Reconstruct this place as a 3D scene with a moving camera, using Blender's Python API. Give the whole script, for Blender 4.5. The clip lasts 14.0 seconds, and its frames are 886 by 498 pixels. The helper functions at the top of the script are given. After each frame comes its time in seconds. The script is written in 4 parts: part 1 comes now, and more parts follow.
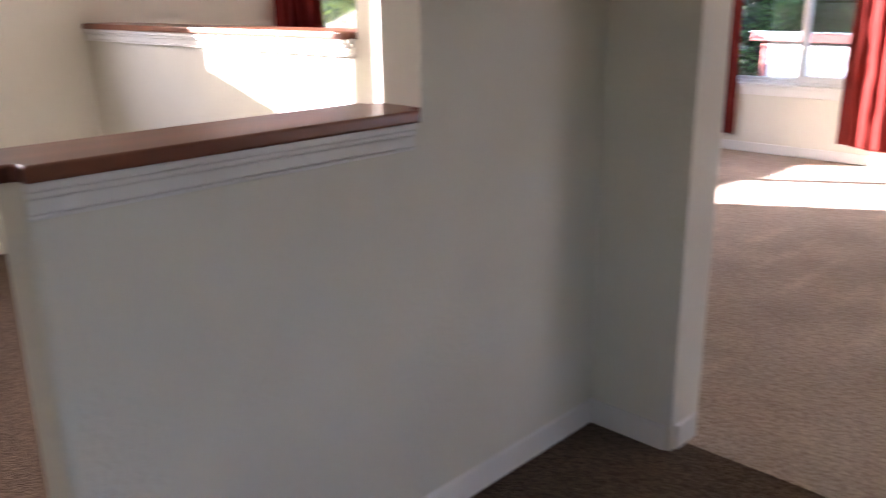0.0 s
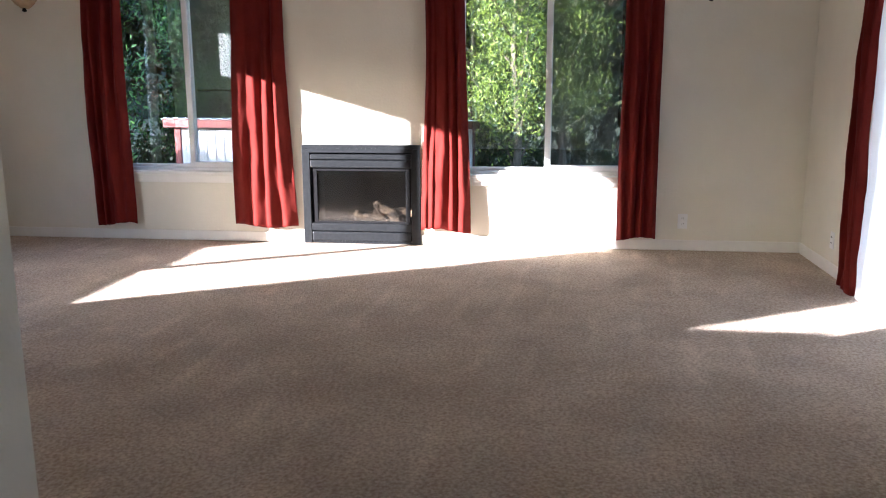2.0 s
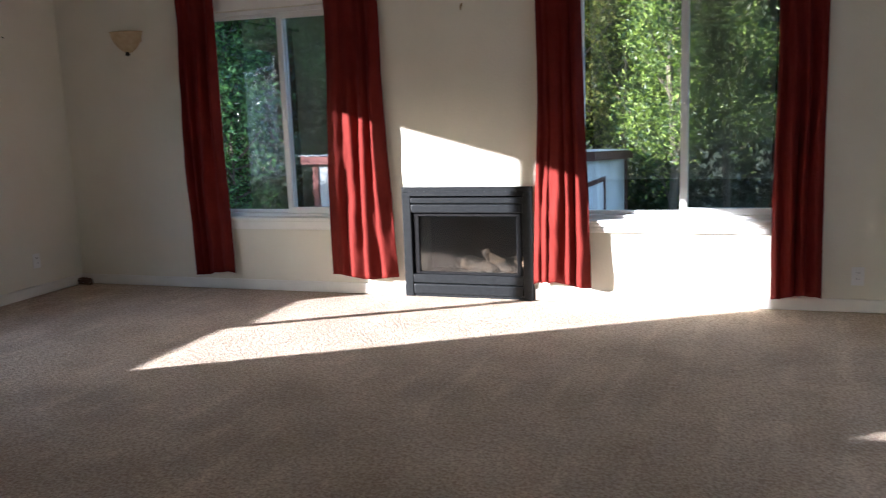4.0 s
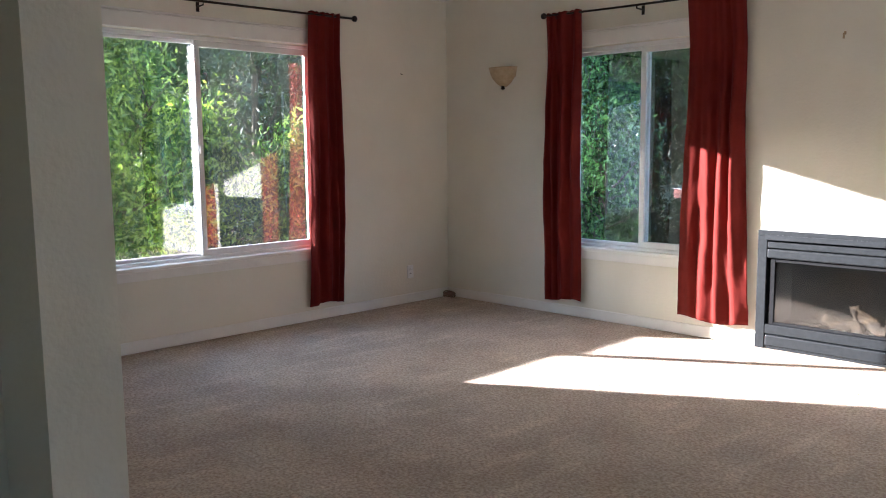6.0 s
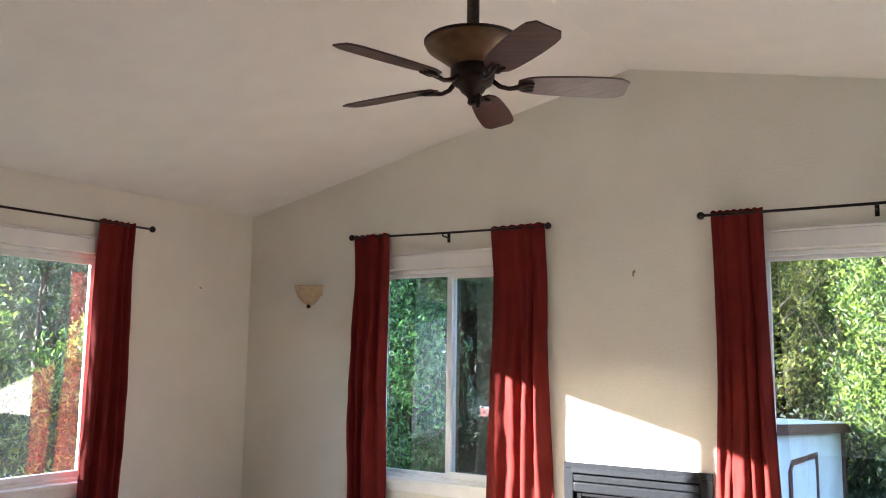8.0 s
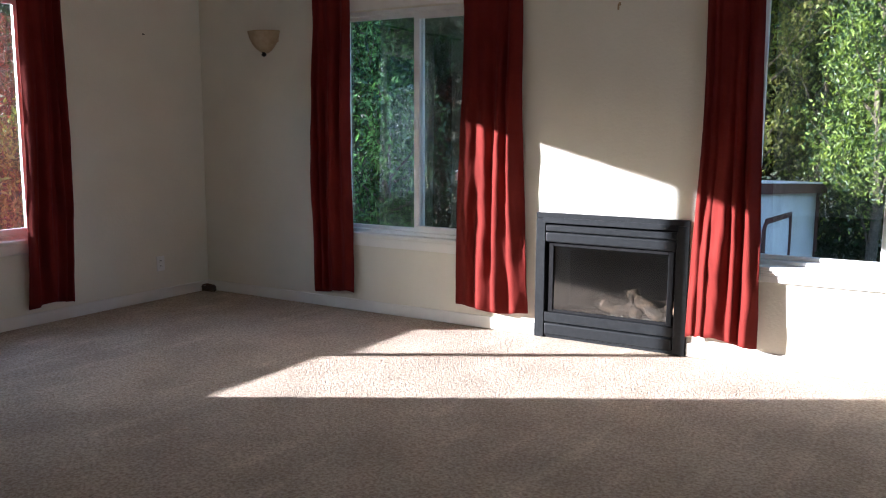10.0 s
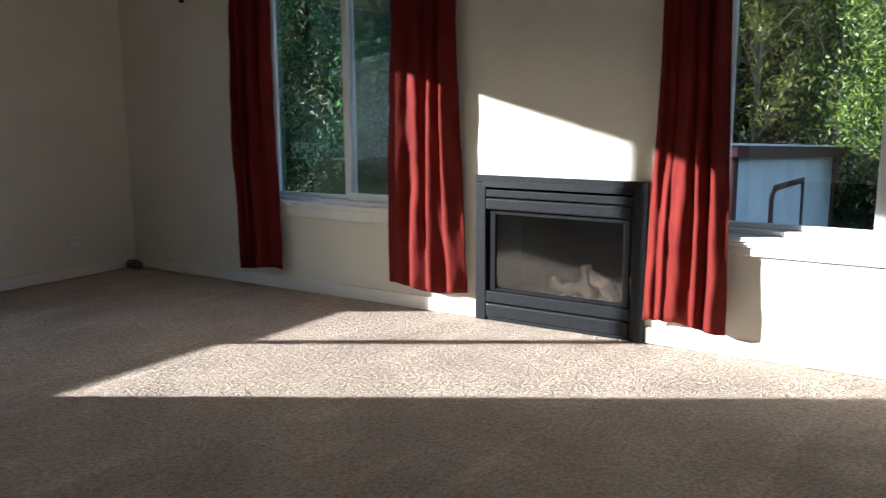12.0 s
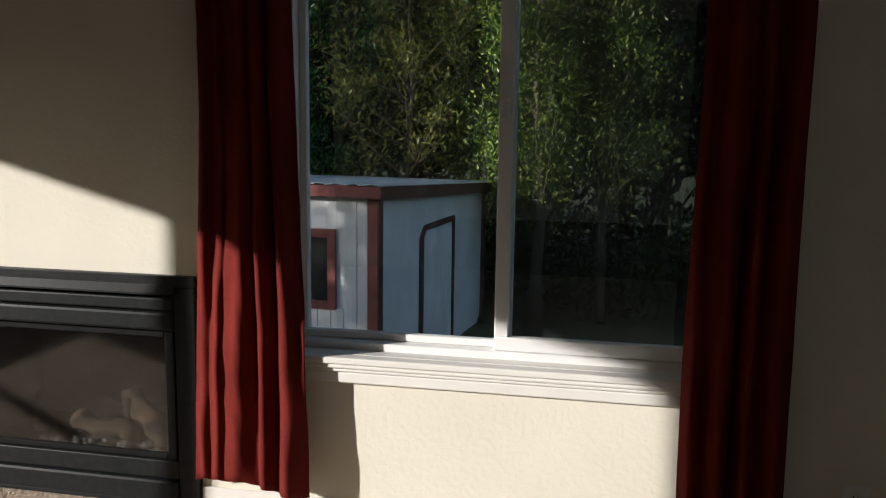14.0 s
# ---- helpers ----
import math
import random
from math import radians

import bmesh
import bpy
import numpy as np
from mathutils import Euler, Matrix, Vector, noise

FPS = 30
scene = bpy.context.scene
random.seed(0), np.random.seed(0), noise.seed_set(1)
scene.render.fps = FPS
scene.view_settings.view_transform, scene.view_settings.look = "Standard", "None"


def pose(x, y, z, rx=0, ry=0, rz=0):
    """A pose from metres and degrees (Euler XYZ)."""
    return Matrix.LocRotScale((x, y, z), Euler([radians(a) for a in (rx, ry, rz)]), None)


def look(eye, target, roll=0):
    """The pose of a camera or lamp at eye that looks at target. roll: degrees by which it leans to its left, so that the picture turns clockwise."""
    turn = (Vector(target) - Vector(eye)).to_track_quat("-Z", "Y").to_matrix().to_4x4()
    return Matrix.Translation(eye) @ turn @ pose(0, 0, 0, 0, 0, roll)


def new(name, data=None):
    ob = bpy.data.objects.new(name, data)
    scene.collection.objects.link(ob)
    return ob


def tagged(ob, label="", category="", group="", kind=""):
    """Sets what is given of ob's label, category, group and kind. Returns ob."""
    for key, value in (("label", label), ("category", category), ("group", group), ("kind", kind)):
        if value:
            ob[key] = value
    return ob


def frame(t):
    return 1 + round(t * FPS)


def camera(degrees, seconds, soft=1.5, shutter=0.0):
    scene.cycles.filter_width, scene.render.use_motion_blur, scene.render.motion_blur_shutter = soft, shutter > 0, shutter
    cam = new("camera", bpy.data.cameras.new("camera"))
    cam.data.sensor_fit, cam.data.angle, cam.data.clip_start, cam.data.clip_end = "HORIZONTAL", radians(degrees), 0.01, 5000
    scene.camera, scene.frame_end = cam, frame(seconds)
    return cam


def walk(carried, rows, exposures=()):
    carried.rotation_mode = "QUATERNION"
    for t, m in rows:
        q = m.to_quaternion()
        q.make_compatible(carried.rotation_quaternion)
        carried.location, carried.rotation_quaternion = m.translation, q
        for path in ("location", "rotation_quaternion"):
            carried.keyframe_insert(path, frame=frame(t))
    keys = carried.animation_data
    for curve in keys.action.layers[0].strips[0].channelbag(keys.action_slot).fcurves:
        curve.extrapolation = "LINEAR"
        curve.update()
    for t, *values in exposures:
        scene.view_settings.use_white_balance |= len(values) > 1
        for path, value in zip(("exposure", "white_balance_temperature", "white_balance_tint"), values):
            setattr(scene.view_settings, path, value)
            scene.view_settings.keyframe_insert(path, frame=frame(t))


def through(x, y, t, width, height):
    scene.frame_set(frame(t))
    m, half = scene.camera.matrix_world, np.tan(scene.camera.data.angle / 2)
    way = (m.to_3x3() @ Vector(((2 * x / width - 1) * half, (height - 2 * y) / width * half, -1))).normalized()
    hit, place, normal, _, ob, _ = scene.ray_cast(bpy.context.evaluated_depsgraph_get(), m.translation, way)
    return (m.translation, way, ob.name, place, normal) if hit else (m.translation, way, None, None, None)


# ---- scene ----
cam = camera(56.2, 14.0, soft=1.0, shutter=0.25)
PATH = [
    (0, (1.715, -6.795, 1.291), (0.379, -5.425, 0.707), -0.7),
    (0.1, (1.753, -6.771, 1.288), (0.518, -5.309, 0.707), -0.3),
    (0.2, (1.776, -6.752, 1.286), (0.648, -5.205, 0.707), -0.0),
    (0.3, (1.791, -6.742, 1.288), (0.782, -5.114, 0.713), 0.4),
    (0.4, (1.796, -6.718, 1.3), (0.9, -5.022, 0.735), 0.8),
    (0.5, (1.818, -6.712, 1.293), (1.024, -4.961, 0.744), 0.7),
    (0.7, (1.857, -6.701, 1.325), (1.221, -4.888, 0.77), 1.1),
    (1, (1.888, -6.635, 1.277), (1.458, -4.753, 0.756), 1.1),
    (1.5, (1.952, -6.581, 1.282), (1.661, -4.658, 0.814), 0.3),
    (2, (1.958, -6.434, 1.292), (1.707, -4.491, 0.892), -0.2),
    (2.2, (1.97, -6.362, 1.304), (1.72, -4.415, 0.92), -0.6),
    (4.3, (2.271, -5.482, 1.331), (1.447, -3.684, 1.03), -2.1),
    (4.5, (2.318, -5.476, 1.355), (1.355, -3.744, 1.084), -1.9),
    (5, (2.373, -5.407, 1.336), (1.113, -3.875, 1.078), -1.8),
    (5.5, (2.395, -5.394, 1.352), (0.988, -3.993, 1.112), -1.0),
    (6, (2.422, -5.37, 1.348), (1.011, -3.973, 1.108), -0.6),
    (6.5, (2.399, -5.343, 1.359), (1.041, -3.891, 1.138), -0.3),
    (7, (2.348, -5.251, 1.399), (1.109, -3.681, 1.425), 0.3),
    (7.5, (2.327, -5.162, 1.449), (1.181, -3.536, 1.654), 0.5),
    (8, (2.29, -5.139, 1.458), (1.227, -3.464, 1.716), 0.8),
    (8.5, (2.244, -5.128, 1.4), (1.207, -3.428, 1.59), 1.4),
    (9, (2.18, -5.01, 1.338), (1.181, -3.279, 1.257), 1.4),
    (9.2, (2.154, -4.948, 1.332), (1.174, -3.211, 1.18), 1.2),
    (11.3, (2.17, -4.297, 1.131), (1.043, -2.677, 0.805), -0.6),
    (11.5, (2.175, -4.177, 1.116), (1.041, -2.561, 0.793), -0.7),
    (12, (2.259, -3.859, 1.163), (1.193, -2.202, 0.82), -0.4),
    (12.5, (2.286, -3.533, 1.181), (1.413, -1.768, 0.828), 0.6),
    (13, (2.282, -3.193, 1.208), (1.673, -1.322, 0.85), 1.3),
    (13.5, (2.214, -2.797, 1.259), (1.821, -0.856, 0.976), 1.3),
    (14, (2.238, -2.436, 1.276), (1.858, -0.494, 0.988), 0.8),
]
walk(cam, [(t, look(eye, target, roll)) for t, eye, target, roll in PATH],
     [(0, 4.3, 6150, 30), (0.5, 4.15, 6050, 27), (1.0, 3.75, 5900, 23), (2.2, 3.55, 5800, 19), (4.3, 2.88, 5750, 15), (5.0, 2.93, 5750, 15), (5.5, 3.08, 5750, 15), (6.0, 3.6, 5750, 15), (6.5, 3.5, 5750, 15), (7.0, 3.25, 5850, 15), (8.0, 4.05, 5850, 15), (8.5, 3.95, 5700, 14), (9.0, 2.95, 5650, 16), (9.2, 2.85, 5650, 16), (11.3, 2.55, 5650, 13), (12.5, 2.15, 5850, 9), (13.0, 1.85, 6200, 11), (13.5, 0.6, 6400, 12), (14, 0.78, 6450, 12)])

# ---------------------------------------------------------------- world, sun
SUN_TO = Vector((1.0, 0.61, -0.285)).normalized()
world = bpy.data.worlds.new("world")
scene.world = world
world.use_nodes = True
wn = world.node_tree
sky = wn.nodes.new("ShaderNodeTexSky")
sky.sky_type = 'NISHITA'
sky.sun_disc = False
sky.sun_elevation = math.asin(-SUN_TO.z)
sky.sun_rotation = math.atan2(-SUN_TO.x, -SUN_TO.y)
wn.links.new(sky.outputs[0], wn.nodes["Background"].inputs[0])
wn.nodes["Background"].inputs[1].default_value = 0.15
sun_data = bpy.data.lights.new("sun", 'SUN')
sun_data.energy, sun_data.angle, sun_data.color = 3.8, radians(0.5), (1.0, 0.955, 0.885)
sun = new("sun", sun_data)
sun.matrix_world = look((0, 0, 8), Vector((0, 0, 8)) + SUN_TO)


def sky_lamp(name, eye, target, wide, high, watts, color):
    """Daylight that comes in at an opening."""
    d = bpy.data.lights.new(name, 'AREA')
    d.shape, d.size, d.size_y, d.energy, d.color = 'RECTANGLE', wide, high, watts, color
    new(name, d).matrix_world = look(eye, target)


sky_lamp("glass_door_daylight", (3.90, -2.24, 1.05), (0, -2.24, 1.05), 1.7, 1.9, 2.8, (1.0, 0.97, 0.93))
sky_lamp("dining_window_daylight", (-3.10, -6.25, 1.67), (0, -6.25, 1.67), 1.4, 0.7, 2.0, (1.0, 0.94, 0.86))


# ---------------------------------------------------------------- materials
def material(name, color, rough=0.6, metal=0.0, spec=0.5):
    m = bpy.data.materials.new(name)
    m.use_nodes = True
    b = m.node_tree.nodes["Principled BSDF"]
    b.inputs["Base Color"].default_value = (*color, 1)
    b.inputs["Roughness"].default_value = rough
    b.inputs["Metallic"].default_value = metal
    b.inputs["Specular IOR Level"].default_value = spec
    return m


def vary(m, scale, dark, light, detail=4.0, stretch=(1, 1, 1), bump=0.0, bump_scale=None, distance=0.005, big=None):
    """Noise between two colours at real-world size, a second larger one over it, and a fine relief."""
    t = m.node_tree
    b = t.nodes["Principled BSDF"]
    co = t.nodes.new("ShaderNodeTexCoord")
    mp = t.nodes.new("ShaderNodeMapping")
    mp.inputs["Scale"].default_value = stretch
    t.links.new(co.outputs["Object"], mp.inputs[0])
    n = t.nodes.new("ShaderNodeTexNoise")
    n.inputs["Scale"].default_value, n.inputs["Detail"].default_value = scale, detail
    t.links.new(mp.outputs[0], n.inputs["Vector"])
    r = t.nodes.new("ShaderNodeValToRGB")
    r.color_ramp.elements[0].position, r.color_ramp.elements[1].position = 0.32, 0.68
    r.color_ramp.elements[0].color, r.color_ramp.elements[1].color = (*dark, 1), (*light, 1)
    t.links.new(n.outputs[0], r.inputs[0])
    out = r.outputs[0]
    if big:
        n2 = t.nodes.new("ShaderNodeTexNoise")
        n2.inputs["Scale"].default_value, n2.inputs["Detail"].default_value = big[0], 3
        t.links.new(co.outputs["Object"], n2.inputs["Vector"])
        mr = t.nodes.new("ShaderNodeMapRange")
        mr.inputs[1].default_value, mr.inputs[2].default_value = 0.35, 0.65
        mr.inputs[3].default_value, mr.inputs[4].default_value = big[1], big[2]
        t.links.new(n2.outputs[0], mr.inputs[0])
        mx = t.nodes.new("ShaderNodeMix")
        mx.data_type, mx.blend_type = 'RGBA', 'MULTIPLY'
        mx.inputs[0].default_value = 1.0
        t.links.new(out, mx.inputs[6])
        t.links.new(mr.outputs[0], mx.inputs[7])
        out = mx.outputs[2]
    t.links.new(out, b.inputs["Base Color"])
    if bump:
        n3 = t.nodes.new("ShaderNodeTexNoise")
        n3.inputs["Scale"].default_value, n3.inputs["Detail"].default_value = bump_scale or scale, 3
        t.links.new(mp.outputs[0], n3.inputs["Vector"])
        bp = t.nodes.new("ShaderNodeBump")
        bp.inputs["Strength"].default_value, bp.inputs["Distance"].default_value = bump, distance
        t.links.new(n3.outputs[0], bp.inputs["Height"])
        t.links.new(bp.outputs[0], b.inputs["Normal"])
    return m


WALL = vary(material("wall_paint", (0.76, 0.715, 0.63), 0.75, spec=0.25), 3.0, (0.735, 0.70, 0.60), (0.775, 0.74, 0.64), bump=0.5, bump_scale=55, distance=0.004, big=(0.6, 0.95, 1.0))
CEIL = vary(material("ceiling_paint", (0.76, 0.735, 0.68), 0.85, spec=0.2), 4.0, (0.74, 0.715, 0.66), (0.78, 0.755, 0.70), bump=0.35, bump_scale=60, distance=0.004)
TRIM = vary(material("white_trim", (0.78, 0.76, 0.72), 0.45), 6.0, (0.75, 0.73, 0.69), (0.80, 0.78, 0.74))
VINYL = vary(material("window_vinyl", (0.80, 0.80, 0.79), 0.35), 8.0, (0.76, 0.76, 0.75), (0.82, 0.82, 0.81))
CARPET = vary(material("carpet", (0.43, 0.35, 0.295), 1.0, spec=0.05), 70, (0.40, 0.297, 0.226), (0.70, 0.588, 0.468), detail=6.0, bump=0.9, bump_scale=130, distance=0.012, big=(2.4, 0.84, 1.07))
CURTAIN = vary(material("red_curtain", (0.135, 0.013, 0.012), 0.85, spec=0.1), 300, (0.105, 0.0124, 0.0096), (0.168, 0.0200, 0.0150), bump=0.3, bump_scale=500, distance=0.001, big=(5, 0.85, 1.1))
BLACK = vary(material("fireplace_black_metal", (0.012, 0.0135, 0.015), 0.42, spec=0.22), 40, (0.009, 0.0105, 0.012), (0.017, 0.019, 0.021), bump=0.08, bump_scale=300, distance=0.001)
IRON = vary(material("dark_iron", (0.02, 0.016, 0.013), 0.4, 0.7), 60, (0.014, 0.011, 0.009), (0.03, 0.024, 0.018))
CAPWOOD = vary(material("red_brown_wood", (0.16, 0.05, 0.025), 0.3), 9, (0.15, 0.048, 0.024), (0.27, 0.098, 0.050), stretch=(1, 0.12, 1))

def lit_vacuum_lines(m, period, slant, phase, gain):
    """Lines that a vacuum cleaner leaves in the pile; the light their laid nap catches is painted in as a paler colour.
    """
    t = m.node_tree
    b = t.nodes["Principled BSDF"]
    was = b.inputs["Base Color"].links[0].from_socket
    co, mp, w = t.nodes.new("ShaderNodeTexCoord"), t.nodes.new("ShaderNodeMapping"), t.nodes.new("ShaderNodeTexWave")
    mp.inputs["Rotation"].default_value = (0, 0, slant)
    t.links.new(co.outputs["Object"], mp.inputs[0])
    t.links.new(mp.outputs[0], w.inputs["Vector"])
    w.inputs["Scale"].default_value = 2 * math.pi / 20 / period
    w.inputs["Distortion"].default_value, w.inputs["Detail"].default_value, w.inputs["Detail Scale"].default_value = 1.1, 3.0, 1.6
    w.inputs["Phase Offset"].default_value = phase
    mr, mx = t.nodes.new("ShaderNodeMapRange"), t.nodes.new("ShaderNodeMix")
    mr.inputs[1].default_value, mr.inputs[2].default_value, mr.inputs[3].default_value, mr.inputs[4].default_value = 0.90, 1.0, 1.0, gain
    fade, cut, dim = t.nodes.new("ShaderNodeTexNoise"), t.nodes.new("ShaderNodeMapRange"), t.nodes.new("ShaderNodeMath")
    fade.inputs["Scale"].default_value, fade.inputs["Detail"].default_value = 1.4, 4
    t.links.new(co.outputs["Object"], fade.inputs["Vector"])
    cut.inputs[1].default_value, cut.inputs[2].default_value = 0.40, 0.55
    t.links.new(fade.outputs[0], cut.inputs[0])
    dim.operation = 'MULTIPLY'
    t.links.new(w.outputs["Fac"], dim.inputs[0])
    t.links.new(cut.outputs[0], dim.inputs[1])
    mr.inputs[1].default_value = 0.72
    t.links.new(dim.outputs[0], mr.inputs[0])
    mx.data_type, mx.blend_type = 'RGBA', 'MULTIPLY'
    mx.inputs[0].default_value = 1.0
    t.links.new(was, mx.inputs[6])
    t.links.new(mr.outputs[0], mx.inputs[7])
    t.links.new(mx.outputs[2], b.inputs["Base Color"])


lit_vacuum_lines(CARPET, 0.25, 0.09, 0.06, 1.13)
for _m in (CARPET,):
    _p = _m.node_tree.nodes["Principled BSDF"]
    _p.inputs["Sheen Weight"].default_value = 0.12
    _p.inputs["Sheen Roughness"].default_value = 0.5
    _p.inputs["Sheen Tint"].default_value = (0.85, 0.8, 0.75, 1)
HALLCARPET = vary(material("hall_carpet", (0.30, 0.21, 0.15), 1.0, spec=0.05), 95, (0.15, 0.10, 0.07), (0.33, 0.235, 0.17), bump=1.0, bump_scale=130, distance=0.05, big=(1.6, 0.82, 1.08))
SOOT = vary(material("soot_black", (0.012, 0.012, 0.013), 0.7, spec=0.12), 30, (0.004, 0.004, 0.0045), (0.010, 0.010, 0.011))
EMBER = vary(material("ember_lumps", (0.22, 0.20, 0.17), 0.9), 60, (0.08, 0.07, 0.06), (0.34, 0.31, 0.27))
LOG = vary(material("ceramic_log", (0.45, 0.34, 0.23), 0.85), 22, (0.04, 0.028, 0.02), (0.25, 0.155, 0.082), stretch=(0.6, 1, 1), bump=0.6, bump_scale=50, distance=0.01)
BRONZE = vary(material("oil_rubbed_bronze", (0.03, 0.018, 0.013), 0.38, 0.6), 50, (0.02, 0.012, 0.009), (0.045, 0.028, 0.02))
AMBER = vary(material("amber_glass", (0.26, 0.13, 0.05), 0.35), 14, (0.10, 0.045, 0.014), (0.20, 0.10, 0.036), big=(6, 0.8, 1.1))
BLADE = vary(material("walnut_blade", (0.06, 0.022, 0.016), 0.32), 8, (0.04, 0.014, 0.010), (0.085, 0.032, 0.024), stretch=(1, 6, 1))
PLASTER = vary(material("cream_plaster", (0.55, 0.45, 0.30), 0.8), 25, (0.40, 0.29, 0.165), (0.50, 0.38, 0.24))
CABLE = vary(material("brown_cable", (0.12, 0.075, 0.05), 0.6), 40, (0.09, 0.055, 0.035), (0.16, 0.10, 0.07))
GRASS = vary(material("rough_grass", (0.07, 0.09, 0.03), 0.95), 8, (0.035, 0.05, 0.018), (0.10, 0.11, 0.05), big=(0.5, 0.6, 1.1), bump=0.8, bump_scale=25, distance=0.05)
SHEDWHITE = vary(material("shed_white_paint", (0.62, 0.60, 0.56), 0.7), 5, (0.66, 0.655, 0.68), (0.77, 0.765, 0.79), stretch=(6, 6, 0.5), big=(2, 0.85, 1.0))
SHEDRED = vary(material("shed_red_paint", (0.26, 0.07, 0.06), 0.7), 12, (0.20, 0.05, 0.045), (0.32, 0.10, 0.085))
SHEDDARK = vary(material("shed_dark_trim", (0.09, 0.035, 0.03), 0.7), 12, (0.07, 0.025, 0.022), (0.11, 0.045, 0.038))
SHEDROOF = vary(material("shed_metal_roof", (0.5, 0.54, 0.6), 0.35, 0.15), 3, (0.44, 0.48, 0.54), (0.56, 0.6, 0.65), big=(1, 0.8, 1.1))
SHEDGLASS = material("shed_window_pane", (0.02, 0.022, 0.025), 0.05)
BARK = vary(material("bark", (0.09, 0.07, 0.05), 0.9), 18, (0.05, 0.038, 0.028), (0.14, 0.11, 0.08), bump=0.6, bump_scale=40, distance=0.02)

WOODS = vary(material("far_woods", (0.03, 0.045, 0.02), 0.95), 1.2, (0.012, 0.02, 0.009), (0.05, 0.075, 0.03), big=(0.25, 0.6, 1.1), bump=1.0, bump_scale=1.5, distance=1.0)


def leaf_material(name, dark, light, through, gloss=0.4):
    """Leaves: a colour for each leaf, about a third darkened to stand for shaded gaps, a waxy gloss and light that
    comes through.
    """
    m = material(name, light, gloss, spec=0.5)
    t = m.node_tree
    b = t.nodes["Principled BSDF"]
    g = t.nodes.new("ShaderNodeNewGeometry")
    r = t.nodes.new("ShaderNodeValToRGB")
    # everything below this stop takes the dark tone, as shade between the leaves
    r.color_ramp.elements[0].position = 0.35
    r.color_ramp.elements[0].color, r.color_ramp.elements[1].color = (*dark, 1), (*light, 1)
    t.links.new(g.outputs["Random Per Island"], r.inputs[0])
    t.links.new(r.outputs[0], b.inputs["Base Color"])
    tl, mix = t.nodes.new("ShaderNodeBsdfTranslucent"), t.nodes.new("ShaderNodeMixShader")
    gain = t.nodes.new("ShaderNodeMix")
    gain.data_type, gain.blend_type = 'RGBA', 'MULTIPLY'
    gain.inputs[0].default_value = 1.0
    gain.inputs[7].default_value = (*through, 1)
    t.links.new(r.outputs[0], gain.inputs[6])
    t.links.new(gain.outputs[2], tl.inputs[0])
    mix.inputs[0].default_value = 0.36
    t.links.new(b.outputs[0], mix.inputs[1])
    t.links.new(tl.outputs[0], mix.inputs[2])
    t.links.new(mix.outputs[0], t.nodes["Material Output"].inputs[0])
    return m


LEAF = leaf_material("laurel_leaf", (0.018, 0.047, 0.016), (0.33, 0.42, 0.09), (1.7, 1.8, 0.75))
LEAFMID = leaf_material("deep_green_leaf", (0.014, 0.045, 0.019), (0.17, 0.31, 0.12), (1.4, 1.7, 0.8), 0.25)
LEAFLIGHT = leaf_material("light_leaf", (0.04, 0.09, 0.025), (0.30, 0.38, 0.11), (1.9, 2.0, 0.9))
LEAFYELLOW = leaf_material("yellowing_leaf", (0.14, 0.16, 0.03), (0.40, 0.38, 0.10), (1.5, 1.4, 0.8))
# near-black at both ends: the shade of the wood is in the colour
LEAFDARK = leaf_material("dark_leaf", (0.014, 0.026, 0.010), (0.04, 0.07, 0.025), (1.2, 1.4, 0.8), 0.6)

SHEER = bpy.data.materials.new("sheer_white_cloth")
SHEER.use_nodes = True
_t = SHEER.node_tree
_b = _t.nodes["Principled BSDF"]
_b.inputs["Base Color"].default_value = (0.82, 0.82, 0.82, 1)
_b.inputs["Roughness"].default_value = 0.9
_a, _c, _m1, _m2 = _t.nodes.new("ShaderNodeBsdfTranslucent"), _t.nodes.new("ShaderNodeBsdfTransparent"), _t.nodes.new("ShaderNodeMixShader"), _t.nodes.new("ShaderNodeMixShader")
_a.inputs[0].default_value = (0.85, 0.85, 0.85, 1)
_m1.inputs[0].default_value, _m2.inputs[0].default_value = 0.5, 0.25
_t.links.new(_b.outputs[0], _m1.inputs[1])
_t.links.new(_a.outputs[0], _m1.inputs[2])
_t.links.new(_m1.outputs[0], _m2.inputs[1])
_t.links.new(_c.outputs[0], _m2.inputs[2])
_t.links.new(_m2.outputs[0], _t.nodes["Material Output"].inputs[0])


